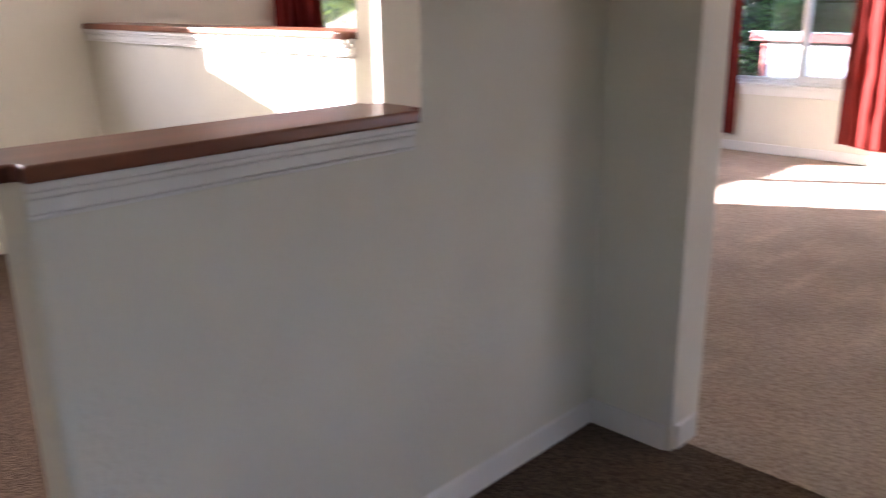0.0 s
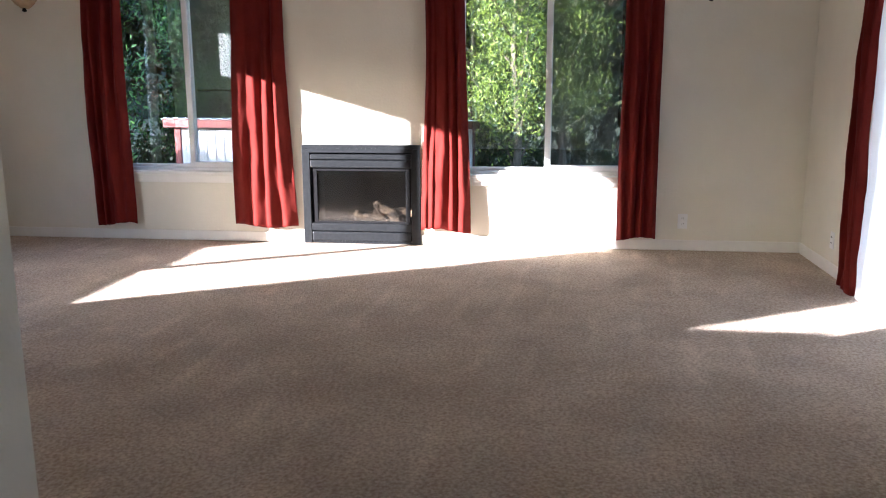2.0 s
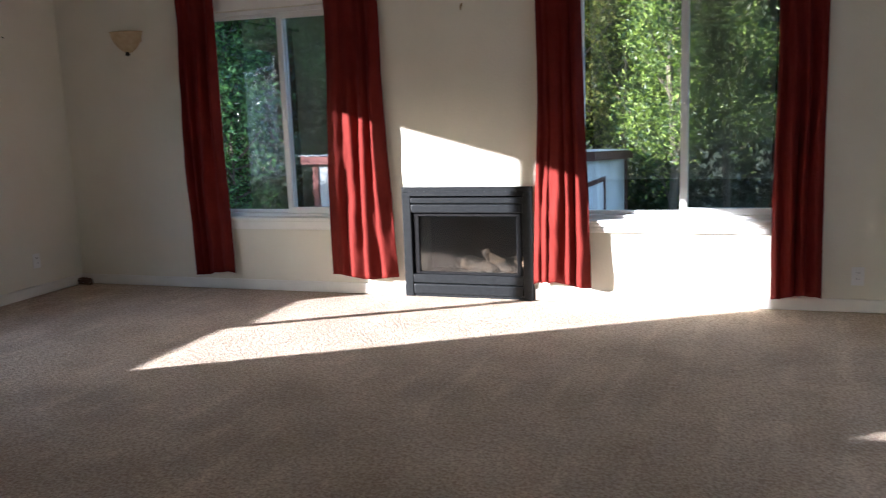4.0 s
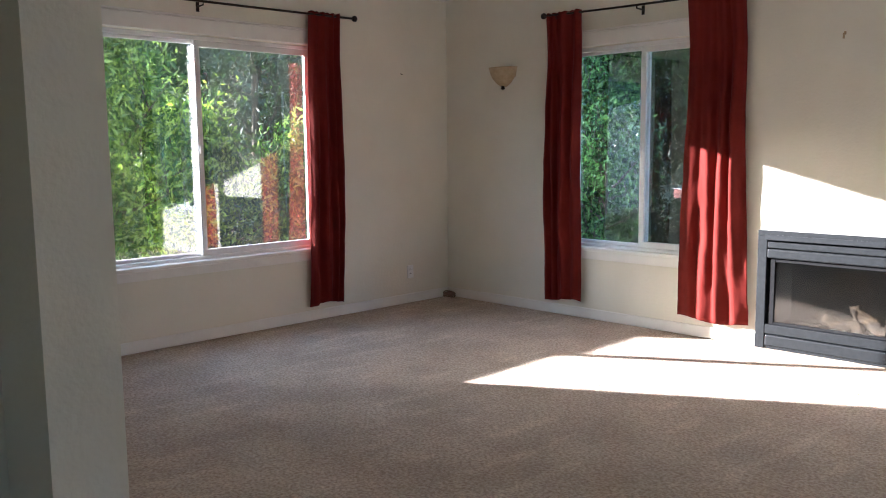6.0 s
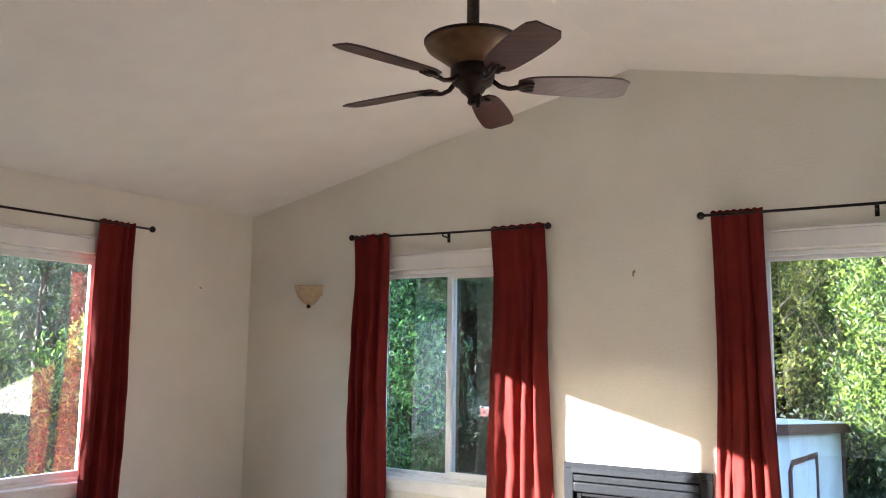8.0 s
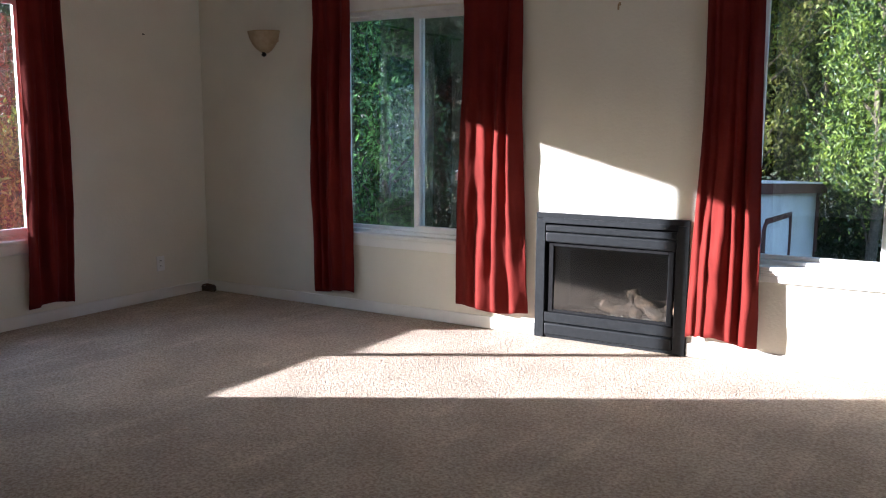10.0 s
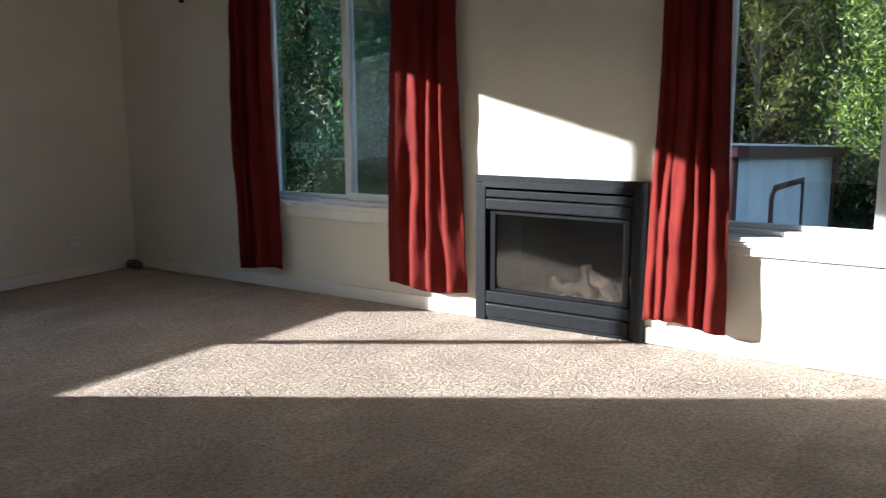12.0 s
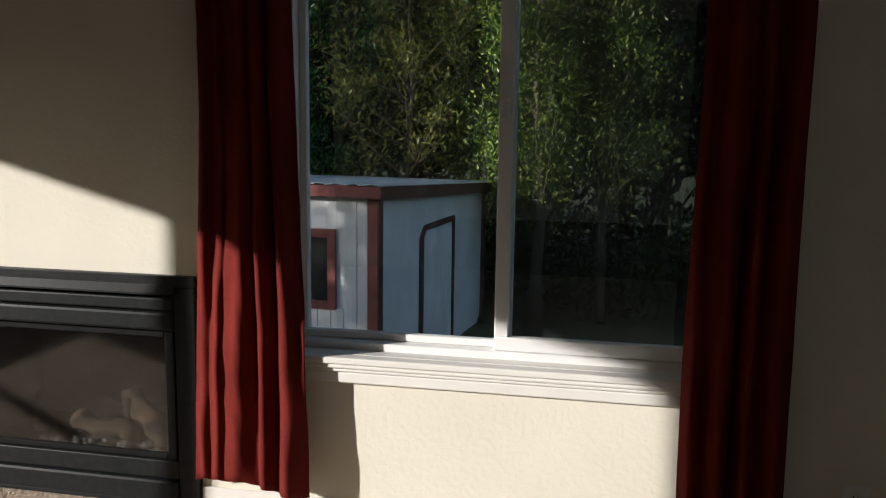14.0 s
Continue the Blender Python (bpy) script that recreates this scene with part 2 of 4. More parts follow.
def glass_material(name, tint, rough=0.0, dust=0.0, mirror=0.11):
    m = bpy.data.materials.new(name)
    m.use_nodes = True
    t = m.node_tree
    t.nodes.remove(t.nodes["Principled BSDF"])
    tr, gl = t.nodes.new("ShaderNodeBsdfTransparent"), t.nodes.new("ShaderNodeBsdfGlossy")
    tr.inputs[0].default_value = (*tint, 1)
    gl.inputs["Roughness"].default_value = rough
    lw, mix = t.nodes.new("ShaderNodeLayerWeight"), t.nodes.new("ShaderNodeMixShader")
    lw.inputs[0].default_value = 0.5
    rise, gain = t.nodes.new("ShaderNodeMath"), t.nodes.new("ShaderNodeMath")
    rise.operation, gain.operation = 'POWER', 'MULTIPLY_ADD'
    rise.inputs[1].default_value, gain.inputs[1].default_value, gain.inputs[2].default_value = 4.0, 0.65, mirror
    t.links.new(lw.outputs["Facing"], rise.inputs[0])
    t.links.new(rise.outputs[0], gain.inputs[0])
    t.links.new(gain.outputs[0], mix.inputs[0])
    t.links.new(tr.outputs[0], mix.inputs[1])
    t.links.new(gl.outputs[0], mix.inputs[2])
    out = mix.outputs[0]
    if dust:
        front, behind = t.nodes.new("ShaderNodeBsdfDiffuse"), t.nodes.new("ShaderNodeBsdfTranslucent")
        film, over = t.nodes.new("ShaderNodeMixShader"), t.nodes.new("ShaderNodeMixShader")
        front.inputs[0].default_value = behind.inputs[0].default_value = (0.55, 0.55, 0.53, 1)
        t.links.new(front.outputs[0], film.inputs[1])
        t.links.new(behind.outputs[0], film.inputs[2])
        n = t.nodes.new("ShaderNodeTexNoise")
        n.inputs["Scale"].default_value = 3
        oc = t.nodes.new("ShaderNodeTexCoord")
        t.links.new(oc.outputs["Object"], n.inputs["Vector"])
        mr = t.nodes.new("ShaderNodeMapRange")
        mr.inputs[1].default_value, mr.inputs[2].default_value, mr.inputs[3].default_value, mr.inputs[4].default_value = 0.3, 0.75, dust * 0.3, dust * 1.6
        t.links.new(n.outputs[0], mr.inputs[0])
        t.links.new(mr.outputs[0], over.inputs[0])
        t.links.new(out, over.inputs[1])
        t.links.new(film.outputs[0], over.inputs[2])
        out = over.outputs[0]
    t.links.new(out, t.nodes["Material Output"].inputs[0])
    return m


GLASS = glass_material("window_glass", (0.93, 0.96, 0.95))
FIREGLASS = glass_material("fireplace_glass", (0.50, 0.52, 0.53), rough=0.08, dust=0.005, mirror=0.15)
DUSTYGLASS = glass_material("dusty_window_glass", (0.90, 0.93, 0.93), dust=0.006)


def screen_material():
    m = bpy.data.materials.new("insect_screen_mesh")
    m.use_nodes = True
    t = m.node_tree
    b = t.nodes["Principled BSDF"]
    b.inputs["Base Color"].default_value = (0.05, 0.06, 0.06, 1)
    b.inputs["Roughness"].default_value = 0.6
    tr, mix = t.nodes.new("ShaderNodeBsdfTransparent"), t.nodes.new("ShaderNodeMixShader")
    mix.inputs[0].default_value = 0.33
    t.links.new(tr.outputs[0], mix.inputs[1])
    t.links.new(b.outputs[0], mix.inputs[2])
    t.links.new(mix.outputs[0], t.nodes["Material Output"].inputs[0])
    return m


SCREEN = screen_material()


# ---------------------------------------------------------------- building helpers
def box(bm, x0, x1, y0, y1, z0, z1, bevel=0.0, segments=2):
    """An axis-aligned block, with rounded edges where asked."""
    made = bmesh.ops.create_cube(bm, size=1.0)
    vs = made["verts"]
    for v in vs:
        v.co = Vector(((x0 + x1) / 2 + v.co.x * (x1 - x0), (y0 + y1) / 2 + v.co.y * (y1 - y0), (z0 + z1) / 2 + v.co.z * (z1 - z0)))
    if bevel:
        es = list({e for v in vs for e in v.link_edges})
        bmesh.ops.bevel(bm, geom=es, offset=bevel, segments=segments, profile=0.5, affect='EDGES')


def turned(bm, rings, around=24, at=(0, 0, 0)):
    """A body of revolution about z from (radius, height) rings."""
    at = Vector(at)
    loops = [[bm.verts.new(at + Vector((r * math.cos(a), r * math.sin(a), z))) for a in (2 * math.pi * k / around for k in range(around))] for r, z in rings]
    for a, b in zip(loops, loops[1:]):
        for k in range(around):
            bm.faces.new((a[k], a[(k + 1) % around], b[(k + 1) % around], b[k]))
    bm.faces.new(list(reversed(loops[0])))
    bm.faces.new(loops[-1])
    bmesh.ops.recalc_face_normals(bm, faces=bm.faces[:])


def tube(bm, points, radii, around=8):
    """A round bar along points."""
    points = [Vector(p) for p in points]
    loops = []
    for i, p in enumerate(points):
        way = (points[min(i + 1, len(points) - 1)] - points[max(i - 1, 0)]).normalized()
        side = way.cross(Vector((0, 0, 1)) if abs(way.z) < 0.9 else Vector((1, 0, 0))).normalized()
        up = side.cross(way)
        r = radii[i] if hasattr(radii, "__len__") else radii
        loops.append([bm.verts.new(p + r * (math.cos(a) * side + math.sin(a) * up)) for a in (2 * math.pi * k / around for k in range(around))])
    for a, b in zip(loops, loops[1:]):
        for k in range(around):
            bm.faces.new((a[k], a[(k + 1) % around], b[(k + 1) % around], b[k]))
    bm.faces.new(list(reversed(loops[0])))
    bm.faces.new(loops[-1])
    bmesh.ops.recalc_face_normals(bm, faces=bm.faces[:])


def mesh_of(name, bm, mat, smooth=False):
    data = bpy.data.meshes.new(name)
    bm.to_mesh(data)
    bm.free()
    if smooth:
        for p in data.polygons:
            p.use_smooth = True
    if mat:
        data.materials.append(mat)
    return data


def part(name, bm, mat, parent=None, label="", smooth=False):
    ob = new(name, mesh_of(name, bm, mat, smooth))
    if parent:
        ob.parent = parent
        ob.matrix_parent_inverse = parent.matrix_basis.inverted()
    return tagged(ob, label)


def block(name, mat, dims, parent=None, label="", bevel=0.0, segments=2):
    bm = bmesh.new()
    box(bm, *dims, bevel, segments)
    return part(name, bm, mat, parent, label)


def thing(name, at, label, category, group=""):
    ob = new(name)
    ob.empty_display_size = 0.1
    ob.matrix_basis = Matrix.Translation(at)
    return tagged(ob, label, category, group)


def structure(ob, label, category):
    return tagged(ob, label, category, kind="structure")


def wall_mesh(name, mat, axis, at, thick, a0, a1, z0, top, holes, label, rounded=()):
    """A wall with openings that go through it. axis 'y': it lies along x at y=at (its other face at+thick); 'x': along y.
    holes: (a0, a1, z0, z1). top: a height, or a function of the place along the wall."""
    high = top if callable(top) else (lambda a: top)
    cuts = sorted({a0, a1, *[h[0] for h in holes], *[h[1] for h in holes]} | ({RIDGE_X} if callable(top) else set()))
    bm = bmesh.new()

    def prism(p, q, zb, zp, zq):
        vs = []
        for d in (0, thick):
            for a, z in ((p, zb), (q, zb), (q, zq), (p, zp)):
                vs.append(bm.verts.new((a, at + d, z) if axis == 'y' else (at + d, a, z)))
        for f in ((0, 1, 2, 3), (7, 6, 5, 4), (0, 4, 5, 1), (1, 5, 6, 2), (2, 6, 7, 3), (3, 7, 4, 0)):
            bm.faces.new([vs[i] for i in f])

    for p, q in zip(cuts, cuts[1:]):
        mid, base = (p + q) / 2, z0
        for h in sorted((h for h in holes if h[0] < mid < h[1]), key=lambda h: h[2]):
            if h[2] > base:
                prism(p, q, base, h[2], h[2])
            base = h[3]
        prism(p, q, base, high(p), high(q))
    bmesh.ops.remove_doubles(bm, verts=bm.verts[:], dist=1e-5)
    bmesh.ops.recalc_face_normals(bm, faces=bm.faces[:])
    n = 0 if axis == 'y' else 1
    es = [e for e in bm.edges if abs(e.verts[0].co.z - e.verts[1].co.z) > 0.05 and any(abs(v.co[n] - r) < 1e-4 and lo - 1e-4 < min(w.co.z for w in e.verts) and max(w.co.z for w in e.verts) < hi + 1e-4 for r, lo, hi in rounded for v in e.verts) and e.is_manifold and e.calc_face_angle(0) > 1.0]
    if es:
        bmesh.ops.bevel(bm, geom=es, offset=0.018, segments=4, profile=0.5, affect='EDGES')
    return structure(part(name, bm, mat), label, "wall")


# ---------------------------------------------------------------- plan
XL, XR, YB, YP, YQ = -2.935, 3.845, 0.0, -4.79, -4.63
RIDGE_X, RIDGE_Z, EAVE_Z = 0.48, 3.37, 2.64
HEAD, SILL = 2.11, 0.562
WL = (-1.60, -0.285)
WR = (1.24, 2.64)
WW = (-3.45, -1.425)
DW = (-7.0, -5.50)
FP_W, FP_H = 0.952, 0.792
XH = 0.40


def ceiling_z(x):
    return RIDGE_Z - (RIDGE_Z - EAVE_Z) * abs(x - RIDGE_X) / ((RIDGE_X - XL) if x < RIDGE_X else (XR - RIDGE_X))



def carpet(name, mat, x0, x1, y0, y1, step, low, high, seed, label, fine=0):
    """Cut pile as real relief: tufts of uneven height, laid over in passes of the vacuum cleaner."""
    rng = np.random.default_rng(seed)
    nx, ny = int((x1 - x0) / step), int((y1 - y0) / step)
    xs, ys = np.meshgrid(np.linspace(x0, x1, nx + 1), np.linspace(y0, y1, ny + 1))
    tuft = rng.random(xs.shape)
    u = (xs * 0.891 + ys * 0.454) / 0.0098 + 0.9 * np.sin(ys * 31 + 2 * np.sin(xs * 17)) + 0.5 * tuft
    v = (ys * 0.891 - xs * 0.454) / 0.0118 + 0.9 * np.sin(xs * 27 + 2 * np.sin(ys * 19)) + 0.5 * np.roll(tuft, 7, 1)
    pick = rng.random(4099)
    nub = pick[(np.floor(u).astype(np.int64) * 73 + np.floor(v).astype(np.int64) * 1031) % 4099]
    nub = nub * (1.15 - 0.9 * np.abs(u % 1 - 0.5))
    tuft = 0.6 * tuft + 0.4 * nub
    tuft = 0.8 * tuft + 0.2 * (np.roll(tuft, 1, 0) + np.roll(tuft, 1, 1) + np.roll(tuft, (1, -1), (0, 1))) / 3
    band = 0.5 + 0.5 * np.sin((xs * 0.83 - ys * 0.56) * 2 * np.pi / 0.52 + 0.9 * np.sin(ys * 1.9 + xs))
    ruts = np.clip(1 - np.abs(((xs * 0.83 - ys * 0.56) / 0.26 + 0.12 * np.sin(ys * 3.1)) % 1 - 0.5) * 9, 0, 1)
    z = low + (high - low) * (tuft * (0.72 + 0.28 * band) - 0.35 * ruts * tuft)
    jit = (rng.random((2, *xs.shape)) - 0.5) * step * 0.7
    jit[:, 0, :] = jit[:, -1, :] = 0
    jit[:, :, 0] = jit[:, :, -1] = 0
    co = np.stack([xs + jit[0], ys + jit[1], z], -1).reshape(-1, 3).astype(np.float32)
    k = (np.arange(ny)[:, None] * (nx + 1) + np.arange(nx)[None, :]).ravel()
    quads = np.stack([k, k + 1, k + nx + 2, k + nx + 1], -1).astype(np.int32)
    data = bpy.data.meshes.new(name)
    data.vertices.add(len(co))
    data.vertices.foreach_set("co", co.ravel())
    data.loops.add(quads.size)
    data.loops.foreach_set("vertex_index", quads.ravel())
    data.polygons.add(len(quads))
    data.polygons.foreach_set("loop_start", np.arange(0, quads.size, 4, dtype=np.int32))
    data.update(calc_edges=True)
    data.materials.append(mat)
    return structure(new(name, data), label, "carpet")


carpet("floor", CARPET, XL - 0.01, XR + 0.01, YP + 0.085, YB + 0.01, 0.0066, -0.0058, 0.0012, 3, "beige-brown cut-pile carpet with vacuum lines")
structure(block("subfloor", WALL, (XL - 0.15, XR + 0.15, -9.2, YB + 0.15, -0.14, -0.014)), "boards under the carpet", "floor")
carpet("floor_hall", HALLCARPET, XL - 0.01, XR + 0.01, -9.19, YP + 0.09, 0.014, -0.009, 0.0, 4, "darker brown carpet in the entry hall")
wall_mesh("wall_north", WALL, 'y', YB, 0.16, XL - 0.16, XR + 0.16, 0.0, ceiling_z,
          [(WL[0], WL[1], SILL, HEAD), (WR[0], WR[1], SILL, HEAD), (0.03, FP_W - 0.03, 0.02, FP_H - 0.03)], "cream textured drywall with two windows and a fireplace")
wall_mesh("wall_west", WALL, 'x', XL, -0.16, -9.2, YB, 0.0, EAVE_Z + 0.02, [(WW[0], WW[1], 0.57, 2.15), (DW[0], DW[1], 1.28, 2.06)], "cream textured drywall with a wide window")
wall_mesh("wall_east", WALL, 'x', XR, 0.16, -9.2, YB, 0.0, EAVE_Z + 0.02, [(-3.15, -1.33, 0.03, 2.05), (-8.3, -7.2, 1.0, 2.1)], "cream textured drywall with a glass door")
wall_mesh("wall_south", WALL, 'y', -9.2, -0.16, XL - 0.16, XR + 0.16, 0.0, 2.6, [], "cream drywall closing the hall")
wall_mesh("wall_divider", WALL, 'y', YP, YQ - YP, XL, XR, 0.0, ceiling_z, [(XL, -0.66, 1.14, 2.2), (0.68, XR, 0.0, 2.2)],
          "cream wall end with rounded corners beside the wide opening", rounded=((0.68, 0.0, 2.2),))
wall_mesh("wall_half", WALL, 'x', XH, -0.13, -6.36, YP, 0.0, 2.45, [(-6.36, -5.51, 1.027, 2.45)], "cream half wall between hall and dining room", rounded=((-6.36, 0, 1.03), (-5.51, 1.02, 2.45)))
bm = bmesh.new()
for xa, xb in ((XL - 0.16, RIDGE_X), (RIDGE_X, XR + 0.16)):
    za, zb = ceiling_z(max(xa, XL)) + (0 if xa > XL else -0.034), ceiling_z(min(xb, XR)) + (0 if xb < XR else -0.034)
    vs = [bm.verts.new(c) for c in ((xa, YP, za), (xb, YP, zb), (xb, YB + 0.16, zb), (xa, YB + 0.16, za), (xa, YP, za + 0.1), (xb, YP, zb + 0.1), (xb, YB + 0.16, zb + 0.1), (xa, YB + 0.16, za + 0.1))]
    for f in ((3, 2, 1, 0), (4, 5, 6, 7), (0, 1, 5, 4), (1, 2, 6, 5), (2, 3, 7, 6), (3, 0, 4, 7)):
        bm.faces.new([vs[i] for i in f])
structure(part("ceiling", bm, CEIL), "vaulted cream ceiling with a central ridge", "ceiling")
structure(block("ceiling_hall", CEIL, (XL - 0.16, XR + 0.16, -9.2, YP - 0.002, 2.45, 2.55)), "flat cream ceiling over the hall", "ceiling")


# ---------------------------------------------------------------- baseboards
def baseboard(x0, x1, y0, y1):
    bm = bmesh.new()
    box(bm, x0, x1, y0, y1, 0.0, 0.082, 0.004, 1)
    structure(part("baseboard", bm, TRIM), "low white painted baseboard along the wall", "baseboard")


baseboard(XL, -0.003, -0.012, 0.0)
baseboard(FP_W + 0.003, XR, -0.012, 0.0)
baseboard(XL, XL + 0.012, YQ, -0.014)
baseboard(XR - 0.012, XR, -1.30, -0.014)
baseboard(XH + 0.001, XH + 0.012, -6.34, YP - 0.012)
baseboard(XH, 0.665, YP - 0.012, YP - 0.001)
baseboard(0.681, 0.692, YP + 0.02, YQ - 0.02)
baseboard(XL, XR - 0.02, -9.199, -9.188)


# ---------------------------------------------------------------- windows
def window_unit(name, m, wide, z0, z1, label, screen=True, stool=True, dusty=False, off=0.0):
    """A two-light sliding window set in an opening. Local x runs along the wall, y outwards from its inner face."""
    top = structure(new(name), label, "window")
    top.matrix_basis = m

    def bit(n, mat, dims, bevel=0.0, parent=top, lab=""):
        bm = bmesh.new()
        box(bm, *dims, bevel, 2)
        ob = new(n, mesh_of(n, bm, mat))
        ob.parent = parent
        return tagged(ob, lab)

    def ring(n, x0, x1, za, zb, ya, yb, w, parent=top):
        bm = bmesh.new()
        for d in ((x0, x1, ya, yb, za, za + w), (x0, x1, ya, yb, zb - w, zb), (x0, x0 + w, ya, yb, za + w, zb - w), (x1 - w, x1, ya, yb, za + w, zb - w)):
            box(bm, *d, 0.003, 1)
        ob = new(n, mesh_of(n, bm, VINYL))
        ob.parent = parent
        return ob

    mid = wide / 2 + off
    ring("window_frame", 0.002, wide - 0.002, z0 + 0.002, z1 - 0.002, 0.055, 0.135, 0.028)
    a = ring("sash", 0.031, mid + 0.024, z0 + 0.031, z1 - 0.031, 0.098, 0.126, 0.024)
    b = ring("sash", mid - 0.026, wide - 0.031, z0 + 0.031, z1 - 0.031, 0.062, 0.092, 0.044)
    for s, x0, x1, y, w in ((a, 0.055, mid, 0.112, 0.024), (b, mid + 0.018, wide - 0.075, 0.077, 0.044)):
        p = bit("pane", DUSTYGLASS if dusty and s is b else GLASS, (x0, x1, y, y + 0.004, z0 + 0.031 + w, z1 - 0.031 - w), parent=s)
        p.visible_shadow = False
    bit("latch", VINYL, (mid - 0.018, mid + 0.006, 0.046, 0.062, (z0 + z1) / 2 - 0.03, (z0 + z1) / 2 + 0.03), 0.005, lab="small white sash latch")
    if screen:
        bm = bmesh.new()
        box(bm, mid + 0.02, wide - 0.04, 0.128, 0.1295, z0 + 0.04, z1 - 0.04)
        ob = new("insect_screen", mesh_of("insect_screen", bm, SCREEN))
        ob.parent = top
        ob.visible_shadow = False
        tagged(ob, "dark fine-mesh insect screen")
    bm = bmesh.new()
    box(bm, -0.03, wide + 0.03, -0.020, -0.001, z1, z1 + 0.105, 0.004, 1)
    box(bm, -0.045, wide + 0.045, -0.028, -0.001, z1 + 0.106, z1 + 0.122, 0.004, 1)
    ob = new("head_trim", mesh_of("head_trim", bm, TRIM))
    ob.parent = top
    bm = bmesh.new()
    if stool:
        box(bm, 0.001, wide - 0.001, 0.0, 0.054, z0 - 0.0, z0 + 0.006)
        box(bm, -0.01, wide + 0.01, -0.050, -0.001, z0 - 0.016, z0 + 0.006, 0.006, 3)
        box(bm, -0.005, wide + 0.005, -0.042, -0.001, z0 - 0.032, z0 - 0.0165, 0.006, 3)
        box(bm, -0.005, wide + 0.005, -0.034, -0.001, z0 - 0.044, z0 - 0.0325, 0.005, 3)
        box(bm, -0.005, wide + 0.005, -0.026, -0.001, z0 - 0.082, z0 - 0.0445, 0.006, 2)
    else:
        box(bm, 0.001, wide - 0.001, 0.0, 0.054, z0 - 0.0, z0 + 0.006)
        box(bm, -0.02, wide + 0.02, -0.022, -0.001, z0 - 0.02, z0 + 0.006, 0.004, 2)
        box(bm, -0.02, wide + 0.02, -0.014, -0.001, z0 - 0.085, z0 - 0.0205, 0.003, 1)
    ob = new("window_sill", mesh_of("window_sill", bm, TRIM))
    ob.parent = top
    return top


window_unit("window_1", Matrix.Translation((WL[0], YB, 0)), WL[1] - WL[0], SILL, HEAD, "white vinyl sliding window between red curtains", stool=False)
window_unit("window_2", Matrix.Translation((WR[0], YB, 0)), WR[1] - WR[0], SILL, HEAD, "white vinyl sliding window with a moulded sill")
window_unit("window_3", Matrix.Translation((XL, WW[0], 0)) @ Matrix.Rotation(radians(90), 4, 'Z'), WW[1] - WW[0], 0.57, 2.15, "wide white vinyl sliding window, sunlit and dusty", screen=False, stool=False, dusty=True, off=0.03)
window_unit("window_4", Matrix.Translation((XL, DW[0], 0)) @ Matrix.Rotation(radians(90), 4, 'Z'), DW[1] - DW[0], 1.28, 2.06, "white vinyl sliding window in the dining room", screen=False, stool=False)

# unseen window, added so that daylight reaches the half wall from the right
window_unit("window_5", Matrix.Translation((XR, -7.2, 0)) @ Matrix.Rotation(radians(-90), 4, 'Z'), 1.1, 1.0, 2.1, "white vinyl sliding window in the hall, unseen, added for its light", screen=False, stool=False)


# ---------------------------------------------------------------- glass door on the east wall
def patio_door():
    top = structure(new("door_1"), "white sliding glass door behind a sheer curtain", "door")
    top.matrix_basis = Matrix.Translation((XR, -1.33, 0.03))
    wide, high = 1.82, 2.02

    def ring(n, a0, a1, xa, xb, w, parent):
        bm = bmesh.new()
        for d in ((a0, a1, 0, w), (a0, a1, high - w, high), (a0, a0 + w, w, high - w), (a1 - w, a1, w, high - w)):
            box(bm, xa, xb, -d[1], -d[0], d[2], d[3], 0.003, 1)
        ob = new(n, mesh_of(n, bm, VINYL))
        ob.parent = parent
        return ob

    ring("door_frame", 0.003, wide - 0.003, 0.03, 0.13, 0.035, top)
    for a0, a1, xa in ((0.04, 0.93, 0.04), (0.89, 1.78, 0.09)):
        s = ring("door_leaf", a0, a1, xa, xa + 0.035, 0.07, top)
        bm = bmesh.new()
        box(bm, xa + 0.015, xa + 0.02, -a1 + 0.07, -a0 - 0.07, 0.07, high - 0.07)
        g = new("pane", mesh_of("pane", bm, GLASS))
        g.parent = s
        g.visible_shadow = False


patio_door()


